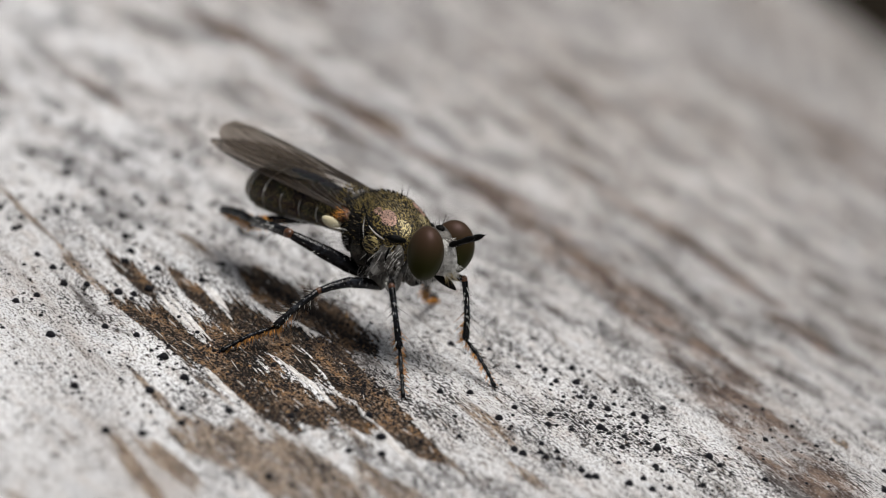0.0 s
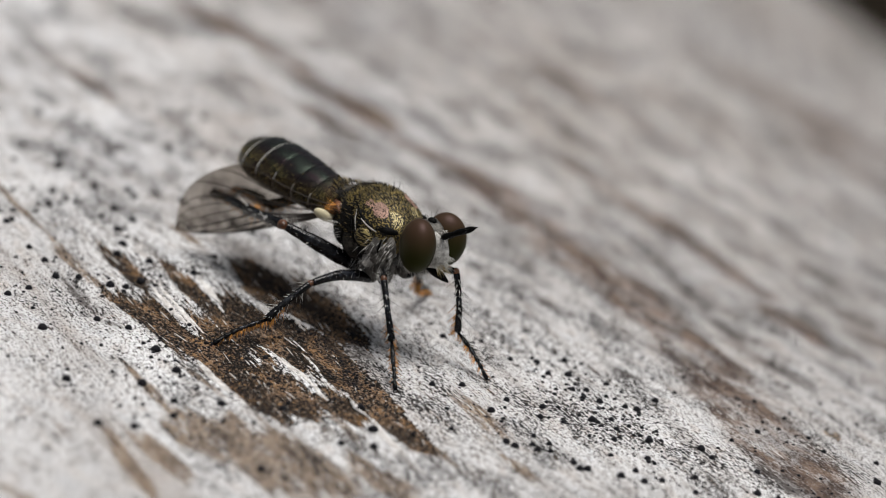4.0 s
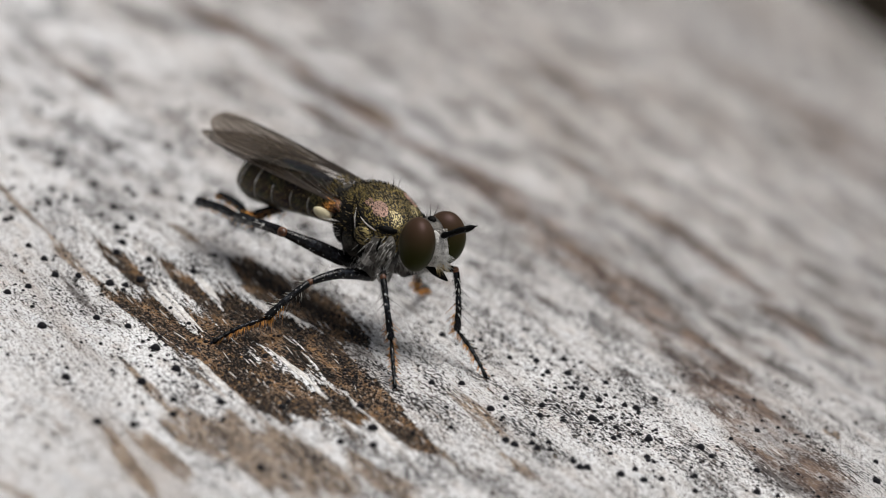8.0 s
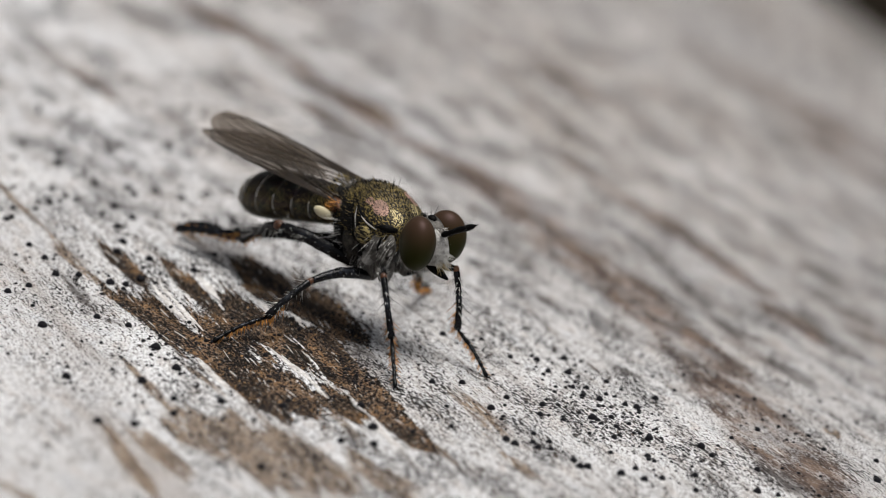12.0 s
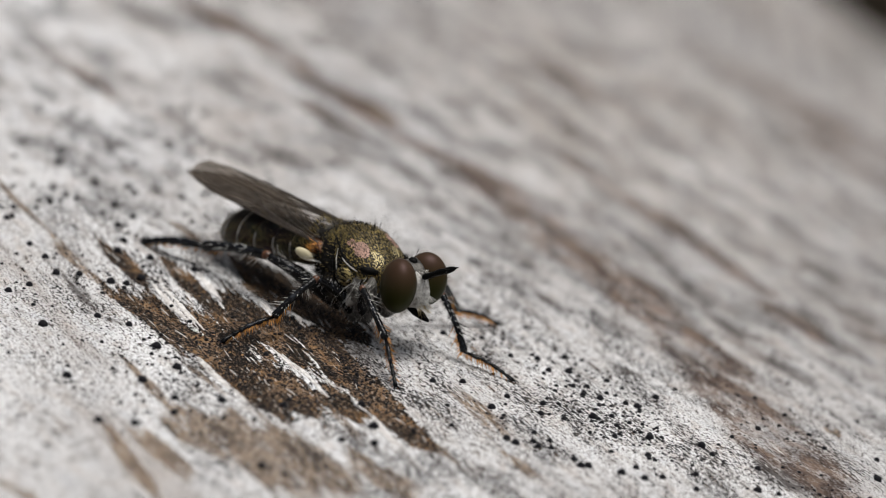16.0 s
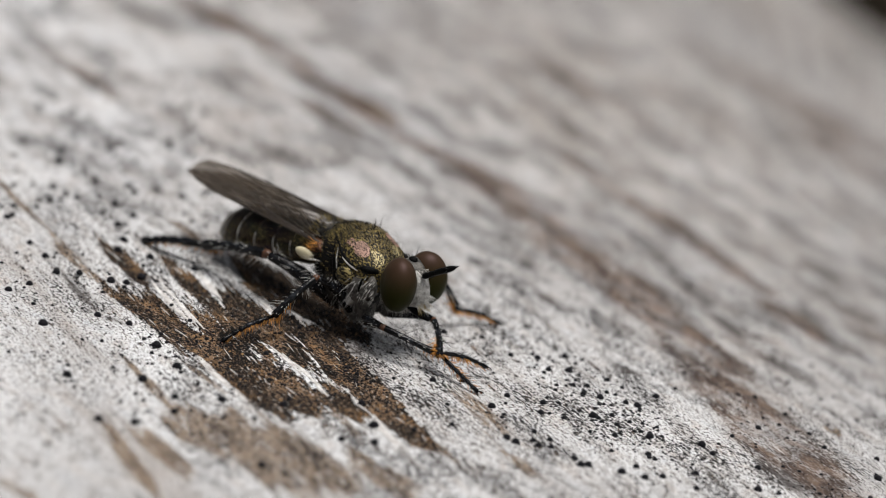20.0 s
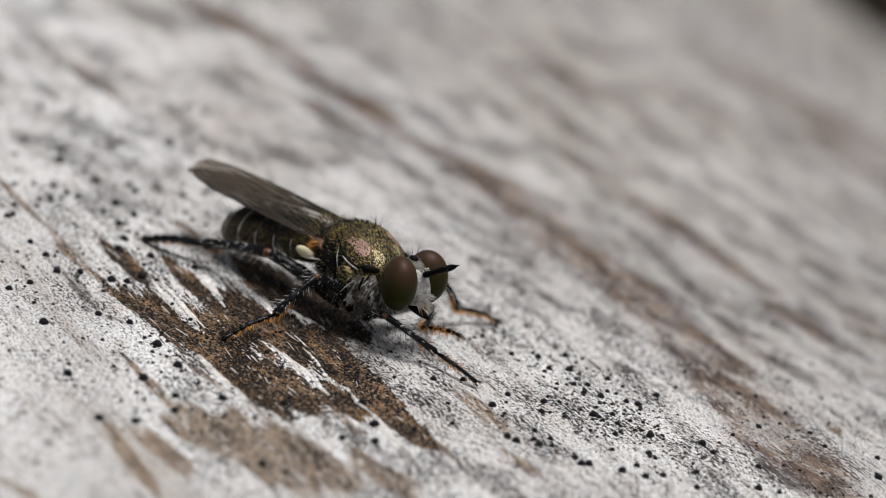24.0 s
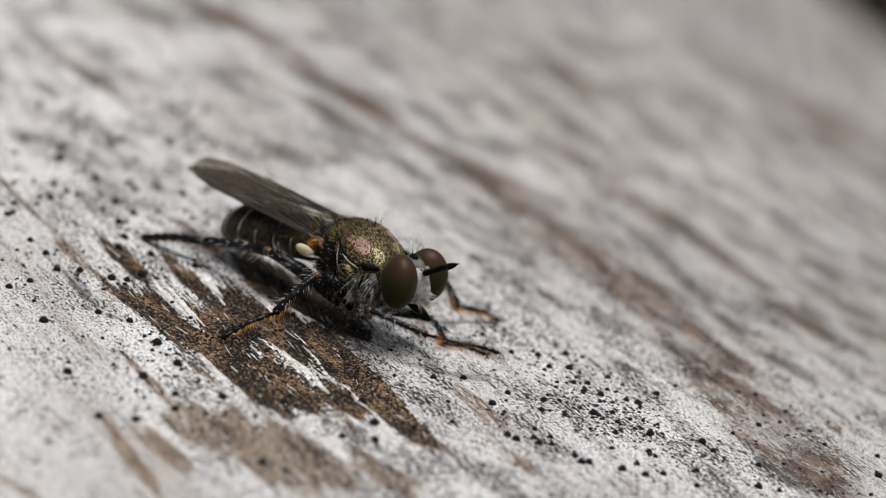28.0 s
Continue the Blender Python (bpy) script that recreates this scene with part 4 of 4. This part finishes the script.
def build_wing(fly, side):
    s = Shape()
    rows = [[wing_place(1 - (1 - i / 44) ** 1.6, j / 14) for j in range(15)] for i in range(45)]
    s.rings(rows, closed=False)
    wing = part("wing", s, WING, fly, "smoky transparent veined wing")
    lines = [[(0, 0), (.5, 0), (.9, .0), (1, .5)], [(0, .02), (.35, .06), (.62, .01)], [(0, .06), (.4, .14), (.86, .02)], [(.12, .12), (.5, .25), (.94, .10)],
             [(.35, .22), (.6, .34), (.97, .28)], [(.45, .30), (.7, .46), (.985, .55)], [(.05, .2), (.4, .42), (.95, .75)], [(.3, .40), (.6, .62), (.86, .98)],
             [(.05, .35), (.35, .62), (.70, .99)], [(.03, .5), (.25, .75), (.46, .99)], [(.48, .31), (.46, .50)], [(.62, .47), (.60, .63)], [(.72, .45), (.74, .62)]]
    for k, line in enumerate(lines):
        pts = []
        for (s0, c0), (s1, c1) in zip(line, line[1:]):
            for i in range(8):
                pts.append((s0 + (s1 - s0) * i / 8, c0 + (c1 - c0) * i / 8))
        pts.append(line[-1])
        v = Shape().tube([wing_place(*q) for q in pts], [(.030 if k < 4 else .017) * (1 - .55 * q[0]) + .004 for q in pts], 5)
        part("vein", v, VEIN, wing)
    return wing


def leg_bone(length, r, kind, rng):
    """A leg segment along x from the origin, with its hairs; materials: cuticle, bristles, orange, rust."""
    s = Shape()
    if kind == "femur":
        prof = [(0, .55), (.06, .8), (.25, 1.0), (.55, .95), (.8, .72), (.93, .62), (1.0, .5)]
    elif kind == "tibia":
        prof = [(0, .75), (.05, .95), (.3, .85), (.6, .85), (.9, 1.05), (.97, 1.1), (1.0, .8)]
    else:
        prof = []
        for k, (a, b) in enumerate(((0, .34), (.34, .52), (.52, .67), (.67, .80), (.80, 1.0))):
            prof += [(a + .01, .62), (a + (b - a) * .45, .85), (b - .02, 1.1), (b, .62)]
    bow = {"femur": .10, "tibia": .04, "tarsus": .05}[kind] * length
    curve = lambda q: Vector((q * length, 0, bow * math.sin(math.pi * q)))
    s.tube([curve(q) for q, k in prof], [r * k for q, k in prof], 12)
    s.ball((0, 0, 0), (r * 1.2, r * .94, r * .94) if kind == "tibia" else (r * .62,) * 3, 10, mat=3 if kind == "tibia" else 0)
    count = {"femur": 90, "tibia": 130, "tarsus": 100}[kind]
    for k in range(count):
        q, t = rng.uniform(.05, .98), rng.uniform(0, 6.283)
        d = Vector((.9, math.cos(t), math.sin(t)))
        p = curve(q) + Vector((0, math.cos(t), math.sin(t))) * r * .8
        if kind == "femur":
            s.hair(p, d, rng.uniform(.05, .14) if rng.random() < .85 else .28, .0042, 4)
        elif kind == "tibia":
            under = math.sin(t) < -.3
            s.hair(p, d, rng.uniform(.07, .15) if rng.random() < .75 else rng.uniform(.3, .5), .0075, 2 if under and q > .55 else (1 if rng.random() < .7 else 4))
        else:
            under = math.sin(t) < 0
            s.hair(p, d, rng.uniform(.08, .24), .009, 2 if under else 1)
    for k in range({"femur": 0, "tibia": 45, "tarsus": 60}[kind]):
        q, t = (rng.uniform(.68, 1), rng.uniform(3.5, 5.9)) if kind == "tibia" else (rng.uniform(0, .6), rng.uniform(3.5, 5.9))
        s.hair(curve(q) + Vector((0, math.cos(t), math.sin(t))) * r * .7, (.6, math.cos(t), math.sin(t)), rng.uniform(.12, .26), .009, 2)
    if kind == "tarsus":
        for y in (-1, 1):
            e = curve(1.0)
            s.tube([e, e + Vector((.06, y * .05, .03)), e + Vector((.12, y * .08, 0)), e + Vector((.14, y * .085, -.06))], [.022, .018, .013, .003], 6)
            s.ball(e + Vector((.07, y * .05, -.03)), (.06, .03, .015), 8, mat=3)
    return s


def build_leg(fly, pair, side):
    rng = random.Random(20 + len(pair) + side)
    hip = Vector(HIPS[pair])
    hip.y *= side
    c = Shape()
    top = {"fore": (.55, .40, -.75), "mid": (.05, .52, -.85), "hind": (-.62, .50, -.80)}[pair]
    top = Vector((top[0], top[1] * side, top[2]))
    c.tube([top, top.lerp(hip, .35), top.lerp(hip, .75), hip, hip + (hip - top) * .08], [.24, .28, .23, .16, .08], 14)
    for k in range(34):
        t, q = rng.uniform(0, 6.283), rng.random()
        d = Vector((math.cos(t), math.sin(t), -.8))
        c.hair(top.lerp(hip, q) + Vector((math.cos(t), math.sin(t), 0)) * .17, d, rng.uniform(.1, .26), .0042, 1)
    leg = part(pair + "_leg", c, [DUSK if pair == "hind" else GREY, HAIR_WHITE], fly, "slender black bristly leg")
    bones = []
    for name, length, r in zip(("femur", "tibia", "tarsus"), BONES[pair], GIRTH[pair]):
        bones.append(part(name, leg_bone(length, r, name, rng), [LEG, HAIR_DARK, HAIR_ORANGE, RUST, HAIR_WHITE], leg))
    return bones


def bone_pose(a, b, up):
    x = (b - a).normalized()
    z = (up - x * up.dot(x)).normalized()
    y = z.cross(x)
    return Matrix.Translation(a * MM) @ Matrix((x, y, z)).transposed().to_4x4()


def bend_leg(pair, side, tip, pole=None, toe=None):
    """Poses of femur, tibia and tarsus that reach from the hip to the tip."""
    hip = Vector(HIPS[pair])
    hip.y *= side
    f, t, w = BONES[pair]
    tip = Vector(tip)
    pole = Vector(pole if pole else {"fore": (.3, .5 * side, 1), "mid": (0, .5 * side, 1), "hind": (-.3, .6 * side, 1)}[pair])
    if toe is None:
        flat = hip - tip
        flat.z = 0
        toe = flat.normalized() + Vector((0, 0, {"fore": .48, "mid": .22 if side < 0 else .5, "hind": .25}[pair]))
    ankle = tip + Vector(toe).normalized() * w
    way = ankle - hip
    reach = min(way.length, (f + t) * .995)
    way.normalize()
    ankle = hip + way * reach
    side_way = (pole - way * pole.dot(way)).normalized()
    along = (f * f - t * t + reach * reach) / (2 * reach)
    knee = hip + way * along + side_way * math.sqrt(max(1e-6, f * f - along * along))
    up = side_way + way * .01
    return bone_pose(hip, knee, up), bone_pose(knee, ankle, up), bone_pose(ankle, tip, up + Vector((0, 0, .5)))


def body_at(t):
    k = min(1, max(0, (t - 13.2) / .7))
    k = k * k * (3 - 2 * k)
    return Vector(STAND).lerp(Vector(REST), k)


TURN = Matrix.Rotation(radians(HEADING), 4, "Z")


ROLL = Matrix.Rotation(radians(10), 4, "X")   # the fly leans a little to its right


def footing(x, y):
    """The height of the log's surface under a place of the fly's plan."""
    w = TURN @ Vector((x, y, 0))
    u = w.dot(CROSS)
    return on_log(w.dot(GRAIN), u).z


build_log()
build_ground()
build_dots()
build_fibres()
fly = new("robber_fly")
tagged(fly, "small bronze robber fly with smoky wings grooming on weathered wood", "fly")
fly.matrix_basis = TURN @ ROLL
thorax = build_thorax(fly)
head = build_head(fly)
abdomen = build_abdomen(fly)
wing_right, wing_left = build_wing(fly, -1), build_wing(fly, 1)
LEGS = {(pair, side): build_leg(fly, pair, side) for pair in ("fore", "mid", "hind") for side in (-1, 1)}


def wing_pose(side, tip, lead):
    x = (ROLL.inverted() @ Vector((tip[0], tip[1] * side, tip[2]))).normalized()
    y = ROLL.inverted() @ Vector((lead[0], lead[1] * side, lead[2]))
    y = (y - x * y.dot(x)).normalized()
    return Matrix.Translation(Vector((-.92, .60 * side, .22)) * MM) @ Matrix((x, y, x.cross(y))).transposed().to_4x4()


# planted feet, in the fly's plan round the foot of its thorax: x, y, before and after it settles down
FEET = {("fore", -1): ((3.68, -1.88), (3.71, -1.91)), ("fore", 1): ((3.76, 1.37), (4.19, 1.91)), ("mid", -1): ((-.45, -4.4), (-.29, -4.27)),
        ("mid", 1): ((-2.0, 4.9), (.62, 4.95)), ("hind", -1): (None, (-6.7, -1.5)), ("hind", 1): (None, (-6.0, 2.4))}
# how the left fore leg bends: the ways of its knee and foot, before and after it settles
LEFT_FORE_STANCE = (((.44, .16, 1.03), (-.79, .09, .47)), ((.30, .51, 1.02), (-1.42, -.36, .33)))
# tips of the hind feet while they rub, from the thorax: seconds, x, z
HIND_RUB = [(0, -5.24, -1.46), (.3, -5.92, -1.89), (.5, -6.59, -1.02), (.75, -5.6, -1.9), (1.0, -5.63, -1.78), (1.3, -5.43, -.56), (1.6, -5.56, -.56), (2.4, -5.59, -.58),
            (2.8, -5.62, -.59), (3.0, -6.27, -1.05), (3.2, -6.37, -1.25), (3.5, -6.22, -1.77), (4.2, -5.8, -1.2), (4.8, -6.2, -1.8), (5.5, -6.08, -1.93), (5.7, -6.34, -1.99),
            (6, -5.14, -1.18), (6.4, -6.74, -1.90), (6.7, -5.09, -1.17), (7, -5.91, -1.56), (7.3, -5.91, -1.56), (7.6, -6.55, -2.58), (8, -6.11, -1.64)]
HIND_LATER = [(8.4, -5.81, -1.89), (8.8, -5.88, -1.47), (9.2, -5.93, -2.29), (9.6, -4.67, -1.05), (10, -5.08, -1.61), (10.4, -5.42, -1.32), (10.8, -6.06, -2.35), (11.0, -5.02, -1.06),
              (11.2, -5.96, -1.42), (11.6, -6.31, -2.67), (12, -6.31, -2.67), (12.5, -6.44, -2.72)]
# tips of the fore feet while they rub: seconds, x and z of the left one, x and z of the right one
FORE_RUB = [(18.2, 4.43, -1.87, 3.28, -1.30), (18.4, 4.16, -1.59, 4.31, -1.39), (18.6, 4.79, -1.12, 5.3, -1.44), (18.8, 3.97, -1.85, 3.99, -1.58), (19, 2.68, -1.45, 4.16, -1.87),
            (19.2, 4.45, -1.45, 4.27, -1.89), (19.4, 5.2, -1.14, 5.13, -1.12), (19.6, 4.85, -1.9, 4.62, -1.47), (19.8, 2.53, -1.45, 4.33, -1.55), (20, 4.42, -1.42, 4.57, -1.95),
            (20.2, 4.77, -1.41, 3.73, -1.27), (20.4, 5.2, -1.22, 4.75, -1.44), (20.6, 3.01, -1.16, 4.68, -1.56), (20.8, 3.48, -1.63, 3.97, -1.95), (21, 4.87, -1.09, 3.61, -1.24),
            (21.2, 5.3, -1.68, 4.42, -1.25), (21.4, 3.89, -1.68, 4.19, -1.52)]
FORE_LATER = [(21.6, 2.79, -1.43, 4.37, -1.52), (21.9, 4.5, -1.5, 4.4, -1.7), (22.2, 3.2, -1.4, 4.5, -1.6), (22.5, 4.7, -1.3, 4.0, -1.4), (22.8, 3.4, -1.1, 3.4, -1.3), (23.1, 2.7, -.6, 2.2, -.9),
              (23.5, 3.2, -.7, 2.3, -1.2), (23.7, 2.9, -1.0, 2.5, -1.1), (24, 3.34, -.99, 4.42, -1.71), (24.2, 4.50, -1.83, 4.02, -1.76), (24.4, 4.09, -1.50, 4.05, -1.44),
              (24.6, 3.12, -1.39, 4.13, -1.83), (24.8, 4.83, -.70, 3.60, -1.24), (25, 5.2, -1.64, 4.72, -1.17)]
FORE_LAST = [(25.2, 4.22, -1.67, 4.37, -1.54), (25.4, 3.02, -1.54, 3.97, -1.9), (25.6, 4.47, -1.46, 4.41, -1.9), (25.8, 4.90, -1.22, 3.48, -1.19), (26, 5.15, -1.55, 4.7, -1.32),
             (26.3, 3.2, -.9, 2.6, -1.2), (26.5, 3.4, -1.0, 2.9, -1.4), (26.8, 2.7, -.2, 1.9, -.95), (27.0, 2.45, .75, 1.85, -.98), (27.2, 2.9, -1.1, 2.4, -1.2), (27.4, 3.27, -1.76, 2.50, -1.42),
             (27.6, 4.09, -1.57, 4.32, -1.58), (27.8, 3.21, -1.49, 4.45, -1.68), (28, 4.77, -1.12, 4.76, -1.18)]
# whole poses of a leg at some moments: seconds, tip of the foot, way from it up the foot, way in which the knee points
HIND_RIGHT = [(0, -5.87, -.3, -1.59, .92, -.3, .25, -.32, -.78, .54), (1, -5.77, -.57, -1.83, .92, -.3, .25, -.14, -.76, .64), (2, -6.08, -.33, -.63, .95, -.3, -.04, -.06, -.88, .48),
              (3, -6.69, -.45, -1.18, .98, -.18, .02, -.43, -.86, .29), (6, -5.71, -.18, -1.25, .93, -.33, .17, -.34, -.78, .53), (7, -5.65, -.92, -1.55, .96, -.19, .21, .01, -.85, .53)]
HIND_RIGHT += [(8, -5.69, -1.1, -1.49, .96, -.19, .19, .1, -.83, .52), (9, -6.76, -.63, -2.53, .99, -.06, .11, .3, -.57, .7), (10, -5.02, -.4, -1.83, .91, -.27, .31, .13, -.87, .47),
               (11, -5.59, -.18, -1.17, .91, -.38, .14, -.19, -.79, .58), (12, -6.43, -.92, -2.55, .96, .24, .15, .1, -.62, .78)]
HIND_LEFT = [(0, -6.54, .71, -2.07, .83, -.46, .32, -.16, .68, .71), (1, -6.6, .58, -2.27, .92, -.24, .31, -.19, .69, .69), (2, -6.39, .32, -.87, .98, -.18, -.12, -.17, .7, .69),
             (3, -6.74, .06, -.77, .93, -.29, -.23, -.21, .69, .7), (6, -6.6, .52, -1.5, .94, -.3, .17, -.19, .71, .68), (7, -6.5, .5, -1.81, .94, -.26, .24, -.16, .75, .65)]
HIND_LEFT += [(8, -6.32, .26, -1.62, .94, -.33, .11, -.13, .68, .73), (9, -5.94, .59, -2.3, .91, -.27, .3, -.16, .67, .73), (10, -6.39, .37, -1.79, .92, -.32, .22, -.18, .69, .7),
              (11, -5.65, .48, -1.46, .9, -.42, .14, -.19, .71, .68), (12, -6.86, -.21, -2.67, .95, -.17, .27, -.18, .7, .69)]
FORE_RIGHT = [(19, 4.67, -.42, -1.58, -.92, .38, -.08, .05, -.82, .57), (20, 4.72, .03, -1.94, -.96, .06, .26, .07, -.83, .55), (21, 4.28, .77, -1.29, -.81, -.53, .26, .07, -.83, .55),
              (24, 4.4, .25, -1.84, -.99, .02, .14, .15, -.68, .72), (25, 4.59, 1.08, -1.87, -.79, -.47, .4, .07, -.83, .55), (26, 4.7, .8, -1.95, -.87, -.36, .35, .12, -.87, .48),
              (26.85, 2.46, -.22, -1.2, -.83, .53, -.15, .02, -.97, .24), (27, 2.46, -.22, -1.25, -.83, .53, -.15, .02, -.97, .24), (28, 4.16, .67, -1.27, -.78, -.59, .2, .41, -.7, .58)]
FORE_LEFT = [(19, 2.51, .78, -1.57, .01, -.9, .45, .53, .71, .46), (20, 3.8, 1.22, -1.73, -.25, -.88, .4, .81, .47, .35), (21, 4.16, 1.43, -1.55, -.34, -.9, .29, .4, .6, .69),
             (24, 3.09, .78, -1.13, -.96, .1, -.24, .16, .98, -.15), (25, 5.21, .02, -1.14, -.99, -.1, .11, .1, .75, .6), (26, 5.22, .47, -1.74, -.96, -.05, .26, -.01, .92, .39),
             (26.85, 2.35, .74, .6, .10, -.98, .13, .87, .49, .05), (27, 2.29, .74, .71, .14, -.98, .13, .87, .49, .05), (28, 4.07, 1.21, -1.31, -.37, -.89, .25, -.48, .88, .01)]
# turns of the head: seconds, twist, nod, yaw
HEAD_TURNS = [(0, 0, 0, 0), (22.6, 0, 0, 0), (23.0, 0, 14, 8), (23.5, -6, 0, 24), (23.65, 0, 0, 8), (23.8, 8, -14, -4), (23.9, 8, -14, -4), (24.0, 0, 0, 0), (26.1, 0, 0, 0), (26.3, 0, 52, 14),
              (26.6, 0, 55, 14), (26.8, 0, 52, -10), (27.0, 0, 48, -29), (27.1, 0, 38, -27), (27.25, 0, -12, -4), (27.4, 0, 0, 0), (28, 0, 0, 0)]
SETTLE = (13.2, 13.4, 13.55, 13.7, 13.9)


def tip_of(place):
    """From the plan's axes at the thorax to the fly's own leaning axes."""
    return ROLL.inverted() @ Vector(place)


def planted(pair, side, t, late):
    x, y = FEET[(pair, side)][late]
    pole, toe = LEFT_FORE_STANCE[late] if (pair, side) == ("fore", 1) else (None, None)
    return bend_leg(pair, side, tip_of(Vector((x, y, footing(x, y) + .05)) - body_at(t)), pole, toe)


def posed(pair, side, rows):
    """Poses from whole rows, by their seconds."""
    return {r[0]: bend_leg(pair, side, tip_of(r[1:4]), r[7:10], r[4:7]) for r in rows}


def leg_rows(pair, side):
    if pair == "hind":
        made = {}
        for t, x, z in HIND_RUB + HIND_LATER:
            shift = .35 * math.sin(t * 9) if side > 0 else 0
            made[t] = bend_leg(pair, side, tip_of((x - .2 * (side > 0) + shift, -.45 if side < 0 else .45, z)), (-.1, .8 * side, .58), (.94, -.27, .18))
        made.update(posed(pair, side, HIND_LEFT if side > 0 else HIND_RIGHT))
        return sorted(made.items()) + [(t, planted(pair, side, t, 1)) for t in (13.3, 13.7, 14.0, 20, 28)]
    rows = [(t, planted(pair, side, t, 0)) for t in (0, 6, 12.8, 13.2)]
    if pair == "mid":
        return rows + [(t, planted(pair, side, t, 1)) for t in SETTLE[1:] + (20, 28)]
    rows += [(t, planted(pair, side, t, 1)) for t in SETTLE[1:] + (16, 18.0)]
    made = {}
    for t, xl, zl, xr, zr in FORE_RUB + FORE_LATER + FORE_LAST:
        if t == 26.8:
            continue
        tip = tip_of((xl, .6, zl) if side > 0 else (xr, .2, zr))
        hip = Vector(HIPS[pair])
        hip.y *= side
        back = (hip - tip).normalized() + Vector((0, -.3, .15))
        made[t] = bend_leg(pair, side, tip, (.3, side, .3), back)
    made.update(posed(pair, side, FORE_LEFT if side > 0 else FORE_RIGHT))
    return rows + sorted(made.items())


def motions():
    walk(fly, [(t, Matrix.Translation(TURN @ (body_at(t) * MM)) @ TURN @ ROLL) for t in (0, 6, *SETTLE, 18, 28)])
    for (pair, side), bones in LEGS.items():
        rows = leg_rows(pair, side)
        for k, bone in enumerate(bones):
            walk(bone, [(t, poses[k]) for t, poses in rows])
    near = wing_pose(-1, (-6.29, -.40, -.04), (.12, .97, -.14))
    near_open = wing_pose(-1, (-6.28, -.46, -.10), (.1, .82, -.55))
    opening = wing_pose(-1, (-6.2, .2, -.5), (.05, .85, -.5))
    near_high = wing_pose(-1, (-6.27, -.44, .05), (.12, .97, -.14))
    near_low = wing_pose(-1, (-6.28, -.50, -.06), (-.10, .99, -.08))
    far_low = wing_pose(1, (-6.3, .14, -.15), (0, .99, .13))
    pushed = wing_pose(-1, (-6.0, .4, -.4), (-.05, 1, -.35))
    low = wing_pose(-1, (-5.5, .45, -2.65), (-.1, .05, -.98))
    walk(wing_right, [(0, near), (.35, near), (.5, pushed), (.7, low), (2, low), (3.5, low), (4.9, low), (5.3, pushed), (5.5, opening), (5.8, near_open), (7.4, near_open), (7.8, near), (9.2, near), (9.6, near_high), (11.2, near_high), (11.6, near), (13.2, near), (13.9, near_low), (28, near_low)])
    far = wing_pose(1, (-6.3, .10, .13), (-.20, .96, .13))
    spread = wing_pose(1, (-5.85, 2.29, .48), (.03, .9, -.44))
    wide = wing_pose(1, (-5.72, 2.5, .7), (-.55, .78, .02))
    far_open = wing_pose(1, (-6.10, 1.5, -.1), (-.15, 1, .0))
    far_high = wing_pose(1, (-6.3, .10, .19), (-.20, .96, .13))
    under = wing_pose(1, (-5.0, 1.2, -1.6), (0, .7, -.7))
    walk(wing_left, [(0, far), (.4, far), (.6, under), (.85, under), (1.0, spread), (1.2, wide), (1.5, under), (4.9, under), (5.4, far_open), (7.4, far_open), (7.8, far), (9.2, far), (9.6, far_high), (11.2, far_high), (11.6, far), (13.2, far), (13.9, far_low), (28, far_low)])
    up = Matrix.Translation(Vector((-1.18, 0, -.18)) * MM)
    high = up @ pose(0, 0, 0, 0, 10, 0)
    sunk = up @ pose(0, 0, 0, 0, -6, 0)
    walk(abdomen, [(0, up), (.4, up), (.8, up @ pose(0, 0, 0, 0, 5, 0)), (1.1, up @ pose(0, 0, 0, 0, 5, 0)), (2.0, high), (3.5, high), (4.9, high), (5.4, up), (11.2, up), (11.6, up @ pose(0, 0, 0, 0, -8, 0)), (12.6, up @ pose(0, 0, 0, 0, -8, 0)), (13.9, sunk), (28, sunk)])
    neck = Matrix.Translation(Vector((1.3, 0, -.02)) * MM)
    walk(head, [(t, neck @ pose(0, 0, 0, a - 6, b, c + 5) @ Matrix.Translation(Vector((.42, -.04, -.03)) * MM)) for t, a, b, c in HEAD_TURNS])


motions()
